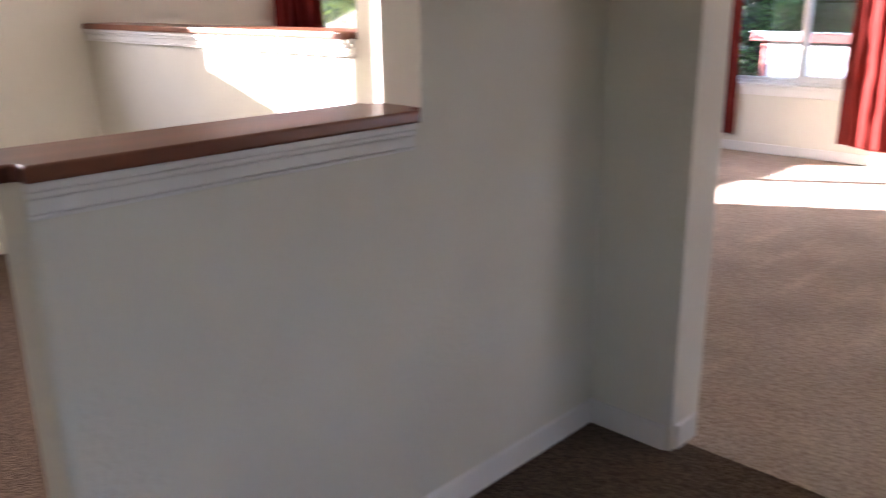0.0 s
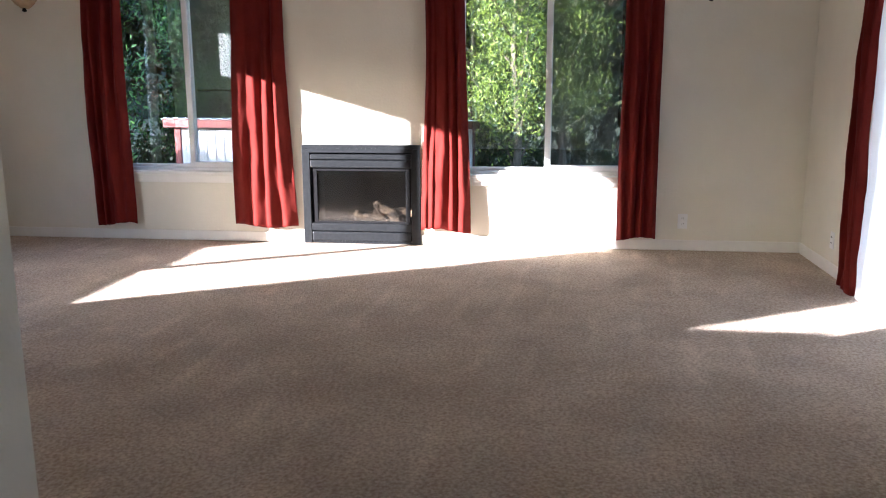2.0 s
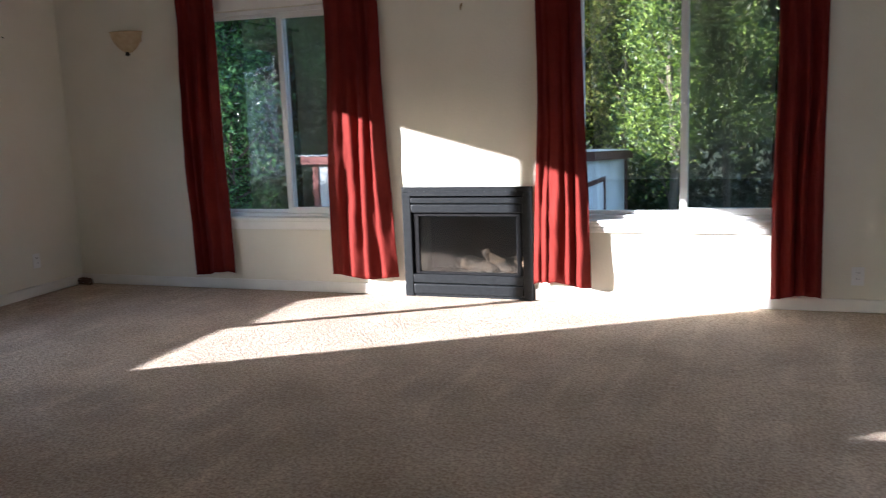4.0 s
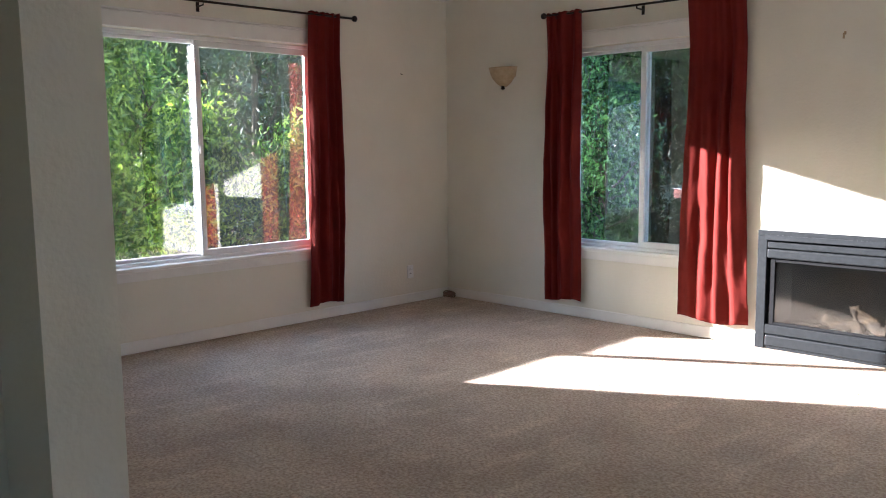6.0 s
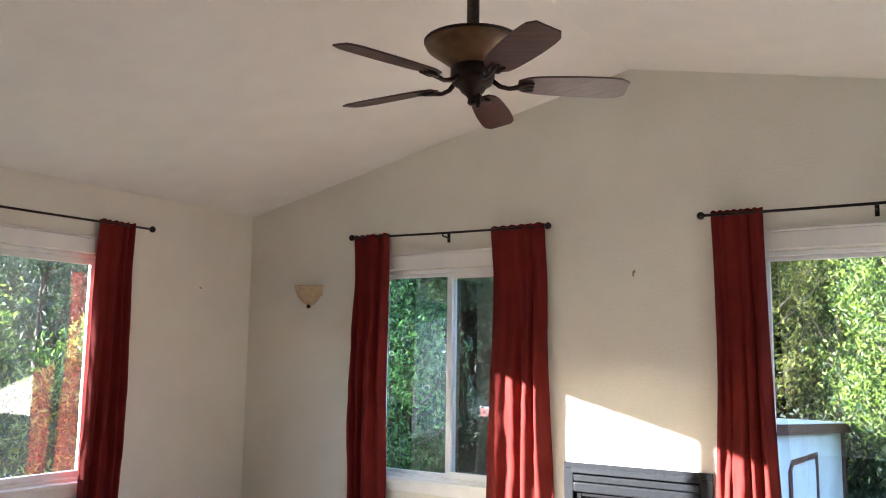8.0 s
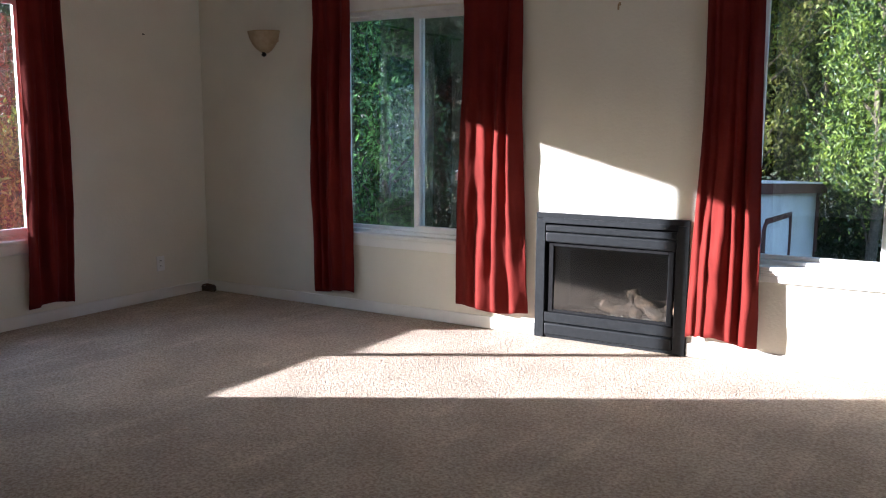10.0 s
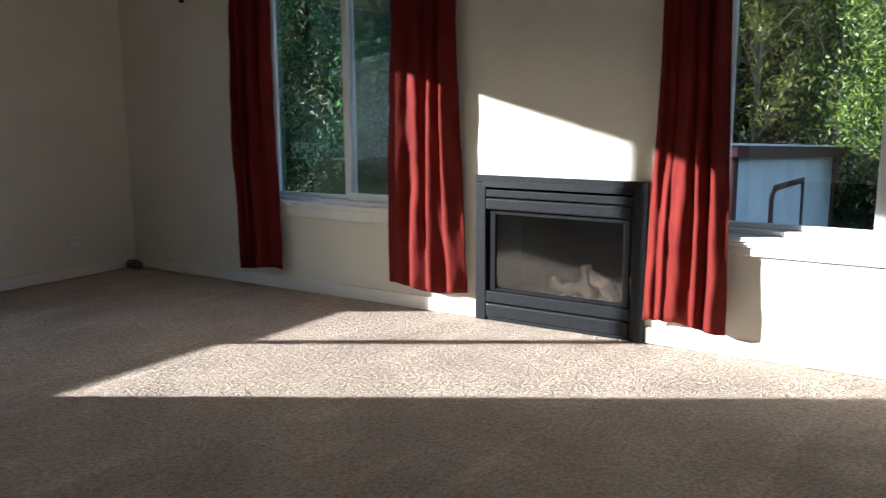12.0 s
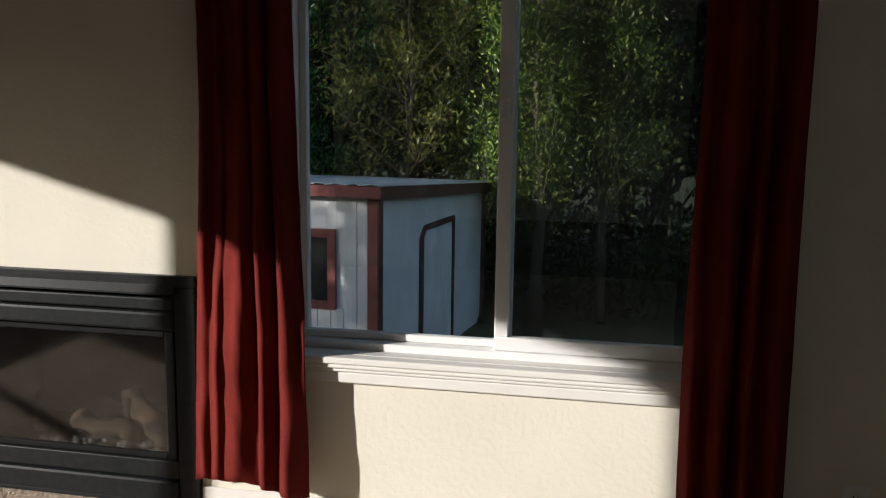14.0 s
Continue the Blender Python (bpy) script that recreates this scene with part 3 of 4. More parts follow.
# ---------------------------------------------------------------- caps of the half walls
def wall_cap(name, x0, x1, y0, y1, z, label, skirts):
    top = thing(name, ((x0 + x1) / 2, (y0 + y1) / 2, z), label, "wall cap")
    bm = bmesh.new()
    vs = [bm.verts.new(c) for c in ((x0, y0, z), (x1, y0, z), (x1, y1, z), (x0, y1, z))]
    f = bm.faces.new(vs)
    bmesh.ops.bevel(bm, geom=list(bm.verts), offset=0.035, segments=5, affect='VERTICES')
    r = bmesh.ops.extrude_face_region(bm, geom=bm.faces[:])
    bmesh.ops.translate(bm, verts=[v for v in r["geom"] if isinstance(v, bmesh.types.BMVert)], vec=(0, 0, 0.028))
    bmesh.ops.recalc_face_normals(bm, faces=bm.faces[:])
    es = [e for e in bm.edges if abs(e.verts[0].co.z - e.verts[1].co.z) < 1e-6]
    bmesh.ops.bevel(bm, geom=es, offset=0.006, segments=3, profile=0.5, affect='EDGES')
    part("board", bm, CAPWOOD, top)
    for dims in skirts:
        bm = bmesh.new()
        for k, (dz0, dz1, grow) in enumerate(((-0.016, -0.001, 0.020), (-0.028, -0.0165, 0.015), (-0.054, -0.0285, 0.009), (-0.062, -0.0545, 0.012))):
            a, b, c, d = dims
            if abs(b - a) < 0.001:
                box(bm, a, a + grow * (1 if a > (x0 + x1) / 2 else -1), c, d, z + dz0, z + dz1, 0.004, 2)
            else:
                box(bm, a, b, c, c + grow * (1 if c > (y0 + y1) / 2 else -1), z + dz0, z + dz1, 0.004, 2)
        bmesh.ops.recalc_face_normals(bm, faces=bm.faces[:])
        part("moulding", bm, TRIM, top, "stepped white moulding under the board")
    return top


wall_cap("half_wall_cap", XH - 0.165, XH + 0.035, -6.40, -5.512, 1.030, "red-brown varnished wood cap on the half wall", [(XH + 0.002, XH + 0.002, -6.36, -5.54)])
wall_cap("ledge_cap", XL + 0.002, -0.662, YP - 0.035, YQ + 0.035, 1.143, "sunlit wooden ledge cap on the low dividing wall", [(XL + 0.01, -0.68, YP - 0.002, YP - 0.002)])


# ---------------------------------------------------------------- curtain rods and curtains
def curtain_rod(p, q, away, label="thin black iron curtain rod with ball ends", balls=(True, True), brackets=3):
    """Rod between p and q; away: the way to the wall behind it."""
    p, q, away = Vector(p), Vector(q), Vector(away)
    top = thing("curtain_rod", (p + q) / 2, label, "curtain rod", "curtain rods")
    bm = bmesh.new()
    tube(bm, [p + (q - p) * k / 6 - Vector((0, 0, 0.006 * math.sin(math.pi * k / 6))) for k in range(7)], 0.0085, 10)
    part("rod", bm, IRON, top, smooth=True)
    for end, way, on in ((p, (p - q).normalized(), balls[0]), (q, (q - p).normalized(), balls[1])):
        if on:
            bm = bmesh.new()
            bmesh.ops.create_uvsphere(bm, u_segments=14, v_segments=10, radius=0.024, matrix=Matrix.Translation(end + way * 0.02))
            part("finial", bm, IRON, top, "round black ball finial", smooth=True)
    for k in range(brackets):
        c = p + (q - p) * (0.06 + 0.88 * k / max(brackets - 1, 1))
        bm = bmesh.new()
        tube(bm, [c - Vector((0, 0, 0.005)), c - Vector((0, 0, 0.028)) + away * 0.03, c - Vector((0, 0, 0.03)) + away * 0.5, c - Vector((0, 0, 0.03)) + away * 0.995], 0.006, 8)
        w = away.normalized()
        side = w.cross(Vector((0, 0, 1)))
        at = c + away * 0.97 - Vector((0, 0, 0.03))
        box(bm, *sorted((at.x - abs(side.x) * 0.012 - abs(w.x) * 0.002, at.x + abs(side.x) * 0.012 + abs(w.x) * 0.002)), *sorted((at.y - abs(side.y) * 0.012 - abs(w.y) * 0.002, at.y + abs(side.y) * 0.012 + abs(w.y) * 0.002)), at.z - 0.035, at.z + 0.03)
        part("bracket", bm, IRON, top, smooth=False)
    return top


curtain_rod((-1.74, -0.09, 2.372), (-0.098, -0.09, 2.346), (0, 0.089, 0))
curtain_rod((0.962, -0.09, 2.332), (2.82, -0.09, 2.332), (0, 0.089, 0))
curtain_rod((XL + 0.085, -3.72, 2.36), (XL + 0.085, -1.13, 2.376), (-0.084, 0, 0))
curtain_rod((XR - 0.085, -3.35, 2.30), (XR - 0.085, -1.0, 2.30), (0.084, 0, 0))


def curtain(at, top_w, bot_w, height, folds, seed, lean=0.0, waist=0.07, label="dark red cotton curtain panel hanging in folds from a black rod", turn=0.0, mat=None, deep=1.0, back=0.0, calm=0.0, name="curtain", group="red curtains"):
    """A hanging cloth about its top middle; it falls along -z and folds along its width."""
    rnd = random.Random(seed)
    ph = [rnd.uniform(0, 6.28) for _ in range(8)]
    edges = [0.0]
    for _ in range(folds):
        edges.append(edges[-1] + rnd.uniform(0.45, 1.7))
    edges = [e / edges[-1] for e in edges]
    amp = [rnd.uniform(0.55, 1.25) for _ in range(folds + 1)]
    nu, nv = folds * 18, 72
    bm = bmesh.new()
    grid = []
    for j in range(nv + 1):
        v = j / nv
        row = []
        w = top_w + (bot_w - top_w) * v ** 1.25
        w *= 1 - waist * math.sin(math.pi * min(1, v * 1.35))
        for i in range(nu + 1):
            u = i / nu
            k = 0
            while k < folds - 1 and u > edges[k + 1]:
                k += 1
            loc = (u - edges[k]) / (edges[k + 1] - edges[k])
            shift = 0.16 * math.sin(2.6 * v + ph[0] + k) + 0.07 * math.sin(7 * v + ph[1] + 2 * k)
            s = 0.5 - 0.5 * math.cos(2 * math.pi * max(0, min(1, loc + shift * math.sin(math.pi * loc))))
            a = amp[k] * (1 - loc) + amp[k + 1] * loc
            depth = deep * (0.016 + 0.030 * min(1, v * 2.2 + 0.2)) * a * (0.85 + 0.25 * math.sin(3 * v + ph[2] + k))
            depth *= 1 - calm * (1 - u) ** 0.8
            y = -depth * s ** 0.75 + 0.010 * math.sin(9 * u + 5 * v + ph[3]) * min(1, 3 * v)
            y += 0.006 * math.sin(16 * v + 6 * u + ph[4]) * math.sin(math.pi * u) * v
            y += 0.016 * noise.noise(Vector((4.5 * u + ph[1], 7.0 * v + 3.0 * u, ph[2]))) * min(1, 2 * v) + 0.006 * noise.noise(Vector((11 * u, 19 * v - 7 * u, ph[0]))) * min(1, 2 * v)
            x = (u - 0.5) * w + lean * v + 0.012 * math.sin(4.2 * v + ph[5]) * v
            z = -height * v + 0.010 * (s - 0.5) * (v > 0.98) + 0.014 * math.sin(5 * u + ph[6]) * (v > 0.97)
            if j < 3:
                z += 0.004 * math.sin(math.pi * 3 * folds * u + ph[7]) * (1 - j / 3) + 0.010 * (1 - j / 3)
            row.append(bm.verts.new((x, y + (0.012 if v < 0.02 else 0.012 + back * min(1, (v - 0.02) * 8)), z)))
        grid.append(row)
    for a, b in zip(grid, grid[1:]):
        for i in range(nu):
            bm.faces.new((a[i], a[i + 1], b[i + 1], b[i]))
    ob = part(name, bm, mat or CURTAIN, smooth=True)
    mod = ob.modifiers.new("thickness", 'SOLIDIFY')
    mod.thickness = 0.003
    ob.matrix_basis = Matrix.Translation(at) @ Matrix.Rotation(turn, 4, 'Z')
    return tagged(ob, label, "curtain", group)


curtain((-1.572, -0.09, 2.375), 0.335, 0.335, 2.24, 4, 1, deep=1.35, back=0.02, waist=0.02, lean=-0.01, label="narrow dark red curtain panel, gathered beside the window")
curtain((-0.315, -0.09, 2.360), 0.415, 0.525, 2.22, 4, 12, deep=1.2, calm=0.3, back=0.035, lean=0.008, waist=0.03, label="wide dark red curtain panel beside the fireplace")
curtain((1.15, -0.09, 2.345), 0.30, 0.395, 2.215, 5, 3, calm=0.45, back=0.015, lean=0.02, waist=0.09, label="dark red curtain panel between fireplace and window, half in sun")
curtain((2.615, -0.09, 2.345), 0.28, 0.29, 2.245, 4, 14, deep=1.2, calm=0.15, lean=0.01, waist=0.06, label="dark red curtain panel at the far end of the window")
curtain((XL + 0.085, -1.40, 2.385), 0.30, 0.33, 2.25, 4, 15, deep=1.4, back=0.02, lean=-0.02, waist=0.06, turn=radians(90), label="dark red curtain panel gathered beside the wide window")
curtain((XL + 0.085, -3.425, 2.37), 0.38, 0.37, 2.25, 5, 6, waist=0.03, turn=radians(90), label="dark red curtain panel beside the wide window, seen edge-on")
curtain((XR - 0.085, -1.265, 2.31), 0.33, 0.21, 2.28, 4, 7, lean=0.02, waist=0.05, turn=radians(-90), label="dark red curtain panel beside the glass door, touching the carpet")
curtain((XR - 0.075, -2.25, 2.31), 1.85, 1.8, 2.295, 16, 8, waist=0.0, turn=radians(-90), mat=SHEER, deep=0.6, name="sheer_curtain", group="sheer curtains", label="white sheer curtain over the glass door, sunlit at the hem")


# ---------------------------------------------------------------- fireplace
def fireplace():
    top = thing("fireplace", (FP_W / 2, 0, 0), "black metal gas fireplace with glass front and ceramic logs", "fireplace")
    W, H = FP_W, FP_H

    def bar(n, mat, x0, x1, y0, y1, z0, z1, bev=0.003, lab="", parent=top):
        bm = bmesh.new()
        box(bm, x0, x1, y0, y1, z0, z1, bev, 2)
        return part(n, bm, mat, parent, lab)

    bar("side_trim", BLACK, 0, 0.062, -0.022, 0.03, 0, H - 0.037)
    bar("side_trim", BLACK, W - 0.072, W, -0.022, 0.03, 0, H - 0.037)
    bar("top_trim", BLACK, 0, W, -0.022, 0.03, H - 0.036, H)
    bm = bmesh.new()
    x0, x1 = 0.052, W - 0.062
    prof = ((-0.024, H - 0.030), (-0.036, H - 0.056), (-0.036, H - 0.062), (0.02, H - 0.050), (0.02, H - 0.030))
    ends = [[bm.verts.new((x, y, z)) for y, z in prof] for x in (x0, x1)]
    for k in range(5):
        bm.faces.new((ends[0][k], ends[0][(k + 1) % 5], ends[1][(k + 1) % 5], ends[1][k]))
    bm.faces.new(ends[0][::-1])
    bm.faces.new(ends[1])
    bmesh.ops.recalc_face_normals(bm, faces=bm.faces[:])
    part("hood", bm, BLACK, top, "sloping black metal hood lip")
    bar("louver", BLACK, 0.064, W - 0.074, -0.020, 0.01, H * 0.853, H * 0.905, 0.006)
    bar("louver", BLACK, 0.064, W - 0.074, -0.024, 0.01, H * 0.768, H * 0.846, 0.010)
    zb, zt = H * 0.206, H * 0.758
    bar("door_rail", BLACK, 0.064, W - 0.074, -0.020, 0.01, H * 0.128, zb, 0.004)
    bar("kick_panel", BLACK, 0.066, W - 0.076, -0.026, 0.01, H * 0.022, H * 0.120, 0.010)
    bar("base_strip", BLACK, 0.063, W - 0.073, -0.012, 0.02, 0.0, H * 0.020, 0.002)
    bm = bmesh.new()
    for d in ((0.080, 0.115, zb, zt), (W - 0.120, W - 0.085, zb, zt), (0.115, W - 0.120, zt - 0.018, zt), (0.115, W - 0.120, zb, zb + 0.018)):
        box(bm, d[0], d[1], -0.006, 0.012, d[2], d[3], 0.003, 1)
    door = part("glass_door", bm, SOOT, top, "black framed glass door, dusty")
    g = bar("glass", FIREGLASS, 0.115, W - 0.120, 0.004, 0.008, zb + 0.018, zt - 0.018, 0, "dusty reflective fireplace glass", door)
    g.visible_shadow = False
    # firebox
    bm = bmesh.new()
    x0, x1, y1 = 0.034, W - 0.034, 0.42
    for d in ((x0, x1, y1, y1 + 0.02, 0.022, H - 0.034), (x0, x0 + 0.02, 0.032, y1, 0.022, H - 0.034), (x1 - 0.02, x1, 0.032, y1, 0.022, H - 0.034),
              (x0 + 0.02, x1 - 0.02, 0.032, y1, 0.022, 0.13), (x0 + 0.02, x1 - 0.02, 0.032, y1, H - 0.10, H - 0.034)):
        box(bm, *d)
    part("firebox", bm, SOOT, top, "sooty dark firebox")
    rnd = random.Random(11)
    bm = bmesh.new()
    for k in range(150):
        c = Vector((rnd.uniform(0.2, W - 0.2), rnd.uniform(0.10, 0.34), 0.132 + rnd.uniform(0.0, 0.03)))
        bmesh.ops.create_icosphere(bm, subdivisions=1, radius=rnd.uniform(0.010, 0.024), matrix=Matrix.Translation(c) @ Matrix.Diagonal((1.3, 1, 0.7, 1)))
    tagged(part("ember_bed", bm, EMBER, top, "grey ember bed of small lumps"), kind="stuff")
    for k, (a, b, r) in enumerate((((0.22, 0.26, 0.19), (0.74, 0.28, 0.20), 0.045), ((0.30, 0.16, 0.19), (0.56, 0.13, 0.175), 0.036), ((0.46, 0.26, 0.26), (0.68, 0.11, 0.175), 0.042), ((0.52, 0.15, 0.19), (0.43, 0.27, 0.29), 0.022), ((0.66, 0.20, 0.20), (0.80, 0.15, 0.22), 0.03))):
        bm = bmesh.new()
        a, b = Vector(a) + Vector((0.08, 0, 0.01)), Vector(b) + Vector((0.08, 0, 0.01))
        pts = [a + (b - a) * t / 9 + Vector((0, rnd.uniform(-0.006, 0.006), 0.012 * math.sin(t * 1.1 + k) + rnd.uniform(-0.004, 0.004))) for t in range(10)]
        tube(bm, pts, [r * (0.75 + 0.35 * math.sin(0.9 * t + k) ** 2) for t in range(10)], 12)
        for v in bm.verts:
            v.co += 0.010 * Vector((noise.noise(v.co * 30), noise.noise(v.co * 30 + Vector((7, 0, 0))), noise.noise(v.co * 30 + Vector((0, 9, 0)))))
        part("log", bm, LOG, top, "pale ceramic log with charred bark", smooth=True)


fireplace()


# ---------------------------------------------------------------- ceiling fan
def ceiling_fan():
    c = Vector((0.515, -2.12, 0))
    rz = ceiling_z(c.x)
    top = thing("ceiling_fan", (c.x, c.y, rz), "dark bronze five-blade ceiling fan with amber glass bowl", "ceiling fan")
    bm = bmesh.new()
    turned(bm, [(0.07, rz - 0.004), (0.068, rz - 0.03), (0.05, rz - 0.06), (0.03, rz - 0.075)][::-1], 24, (c.x, c.y, 0))
    part("canopy", bm, BRONZE, top, smooth=True)
    bm = bmesh.new()
    turned(bm, [(0.028, 2.80), (0.028, rz - 0.07)], 16, (c.x, c.y, 0))
    part("downrod", bm, BRONZE, top, smooth=True)
    bm = bmesh.new()
    turned(bm, [(0.085, 2.715), (0.104, 2.727), (0.128, 2.744), (0.156, 2.765), (0.185, 2.785), (0.205, 2.802), (0.212, 2.818), (0.206, 2.824), (0.19, 2.81), (0.1, 2.765)], 40, (c.x, c.y, 0))
    part("glass_bowl", bm, AMBER, top, "amber-brown frosted glass bowl", smooth=True)
    bm = bmesh.new()
    turned(bm, [(0.206, 2.820), (0.216, 2.824), (0.216, 2.832), (0.03, 2.85)], 40, (c.x, c.y, 0))
    part("bowl_rim", bm, BRONZE, top, smooth=True)
    bm = bmesh.new()
    turned(bm, [(0.012, 2.545), (0.022, 2.555), (0.02, 2.575), (0.03, 2.588), (0.05, 2.605), (0.062, 2.625), (0.085, 2.640), (0.092, 2.655), (0.09, 2.662), (0.097, 2.670), (0.097, 2.712), (0.088, 2.718)], 32, (c.x, c.y, 0))
    part("motor_housing", bm, BRONZE, top, smooth=True)
    bm = bmesh.new()
    tube(bm, [(c.x + 0.03, c.y, 2.60), (c.x + 0.032, c.y - 0.005, 2.56), (c.x + 0.030, c.y - 0.006, 2.53)], [0.008, 0.012, 0.008], 8)
    part("pull_chain", bm, BRONZE, top)
    for k in range(5):
        m = Matrix.Translation((c.x, c.y, 2.645)) @ Matrix.Rotation(radians(36 + 72 * k), 4, 'Z')
        tilt = Matrix.Rotation(radians(-13), 4, 'X')
        bm = bmesh.new()
        out = []
        for t in range(13):
            s = t / 12
            x = 0.20 + 0.485 * s
            half = 0.059 + 0.022 * math.sin(math.pi * min(1, s * 0.75))
            if s < 0.12:
                half *= 0.55 + 0.45 * math.sqrt(s / 0.12)
            if s > 0.88:
                half *= 1 - 0.30 * ((s - 0.88) / 0.12) ** 2
            out.append((x, half))
        up = [bm.verts.new(tilt @ Vector((x, h, 0.004))) for x, h in out] + [bm.verts.new(tilt @ Vector((x, -h, 0.004))) for x, h in reversed(out)]
        dn = [bm.verts.new(v.co + tilt @ Vector((0, 0, -0.008))) for v in up]
        bm.faces.new(up)
        bm.faces.new(dn[::-1])
        for i in range(len(up)):
            j = (i + 1) % len(up)
            bm.faces.new((up[i], dn[i], dn[j], up[j]))
        bmesh.ops.recalc_face_normals(bm, faces=bm.faces[:])
        for v in bm.verts:
            v.co = m @ v.co
        blade = part("blade", bm, BLADE, top, "dark walnut fan blade")
        bm = bmesh.new()
        tube(bm, [(0.088, 0, 0.015), (0.12, 0, -0.012), (0.16, 0, -0.022), (0.20, 0, -0.014), (0.235, 0, -0.010)], [0.012, 0.011, 0.010, 0.012, 0.008], 8)
        for a in (-0.028, 0, 0.028):
            tube(bm, [(0.19, 0, -0.012), (0.225, a * 0.8, -0.013), (0.27, a, -0.010)], [0.008, 0.010, 0.005], 6)
        for v in bm.verts:
            v.co = m @ tilt @ v.co
        part("blade_arm", bm, BRONZE, blade, "scrolled dark bronze blade arm", smooth=True)


ceiling_fan()


# ---------------------------------------------------------------- wall sconces, outlets, small fixings
def sconce(x, z):
    top = thing("wall_sconce", (x, 0, z), "cream half-bowl plaster wall sconce, unlit", "wall lamp", "wall sconces")
    bm = bmesh.new()
    rings = [(0.012, -0.138), (0.035, -0.132), (0.075, -0.105), (0.110, -0.065), (0.132, -0.02), (0.140, 0.012), (0.144, 0.016), (0.144, 0.022), (0.134, 0.022), (0.10, -0.04), (0.03, -0.11)]
    loops = []
    for r, dz in rings:
        loops.append([bm.verts.new((x + r * 1.0 * math.cos(a), -0.001 - r * 0.82 * math.sin(a), z + dz)) for a in (math.pi * k / 20 for k in range(21))])
    for a, b in zip(loops, loops[1:]):
        for k in range(20):
            bm.faces.new((a[k], b[k], b[k + 1], a[k + 1]))
    bmesh.ops.recalc_face_normals(bm, faces=bm.faces[:])
    part("shade", bm, PLASTER, top, smooth=True)
    bm = bmesh.new()
    box(bm, x - 0.13, x + 0.13, -0.006, -0.001, z - 0.06, z + 0.015, 0.002, 1)
    part("back_plate", bm, PLASTER, top)
    bm = bmesh.new()
    turned(bm, [(0.004, -0.162), (0.016, -0.156), (0.020, -0.148), (0.012, -0.138), (0.016, -0.130)], 14, (x, -0.022, z))
    part("finial", bm, IRON, top, "small dark metal finial", smooth=True)


sconce(-2.245, 1.995)
sconce(3.085, 2.0)


def outlet(m, label="white duplex wall outlet with cover plate"):
    top = tagged(new("wall_outlet"), label, "outlet", "wall outlets")
    top.matrix_basis = m

    def bit(n, mat, *d):
        bm = bmesh.new()
        box(bm, *d, 0.002, 2)
        ob = new(n, mesh_of(n, bm, mat))
        ob.parent = top

    bit("cover_plate", VINYL, -0.036, 0.036, -0.0065, -0.0005, -0.057, 0.057)
    for z in (-0.02, 0.02):
        bit("socket", VINYL, -0.017, 0.017, -0.0085, -0.0065, z - 0.014, z + 0.014)
        for x in (-0.006, 0.006):
            bit("slot", SOOT, x - 0.0012, x + 0.0012, -0.0092, -0.0086, z - 0.002, z + 0.008)


outlet(Matrix.Translation((2.972, 0, 0.226)))
outlet(Matrix.Translation((XR, -0.70, 0.23)) @ Matrix.Rotation(radians(-90), 4, 'Z'))
outlet(Matrix.Translation((XL, -0.479, 0.275)) @ Matrix.Rotation(radians(90), 4, 'Z'))
bm = bmesh.new()
tube(bm, [(0.488, 0.001, 2.018), (0.488, -0.02, 2.016), (0.488, -0.024, 2.005), (0.488, -0.024, 1.985)], 0.006, 8)
box(bm, 0.481, 0.495, -0.004, -0.0005, 2.010, 2.030, 0.001, 1)
tagged(part("wall_hook", bm, PLASTER), "small metal picture hook on the bare wall", "hook")
bm = bmesh.new()
tube(bm, [(XL - 0.002, -0.552, 1.985), (XL + 0.02, -0.552, 1.978)], 0.004, 8)
tagged(part("nail", bm, IRON), "single bare nail driven into the cream wall", "nail")
bm = bmesh.new()
pts = []
for k in range(90):
    a = k * 0.42
    pts.append((XL + 0.10 + 0.055 * math.cos(a) + 0.004 * math.sin(3.1 * k), -0.09 + 0.045 * math.sin(a), 0.012 + 0.042 * (k / 90) + 0.006 * math.sin(1.7 * a)))
tube(bm, pts, 0.0065, 6)
tagged(part("cable_coil", bm, CABLE, smooth=True), "small loose coil of brown cable in the corner", "cable")


# ---------------------------------------------------------------- outdoors
structure(block("ground", GRASS, (-150, 150, -150, 150, -1.7, -1.5)), "rough shaded grass sloping away round the house", "ground")


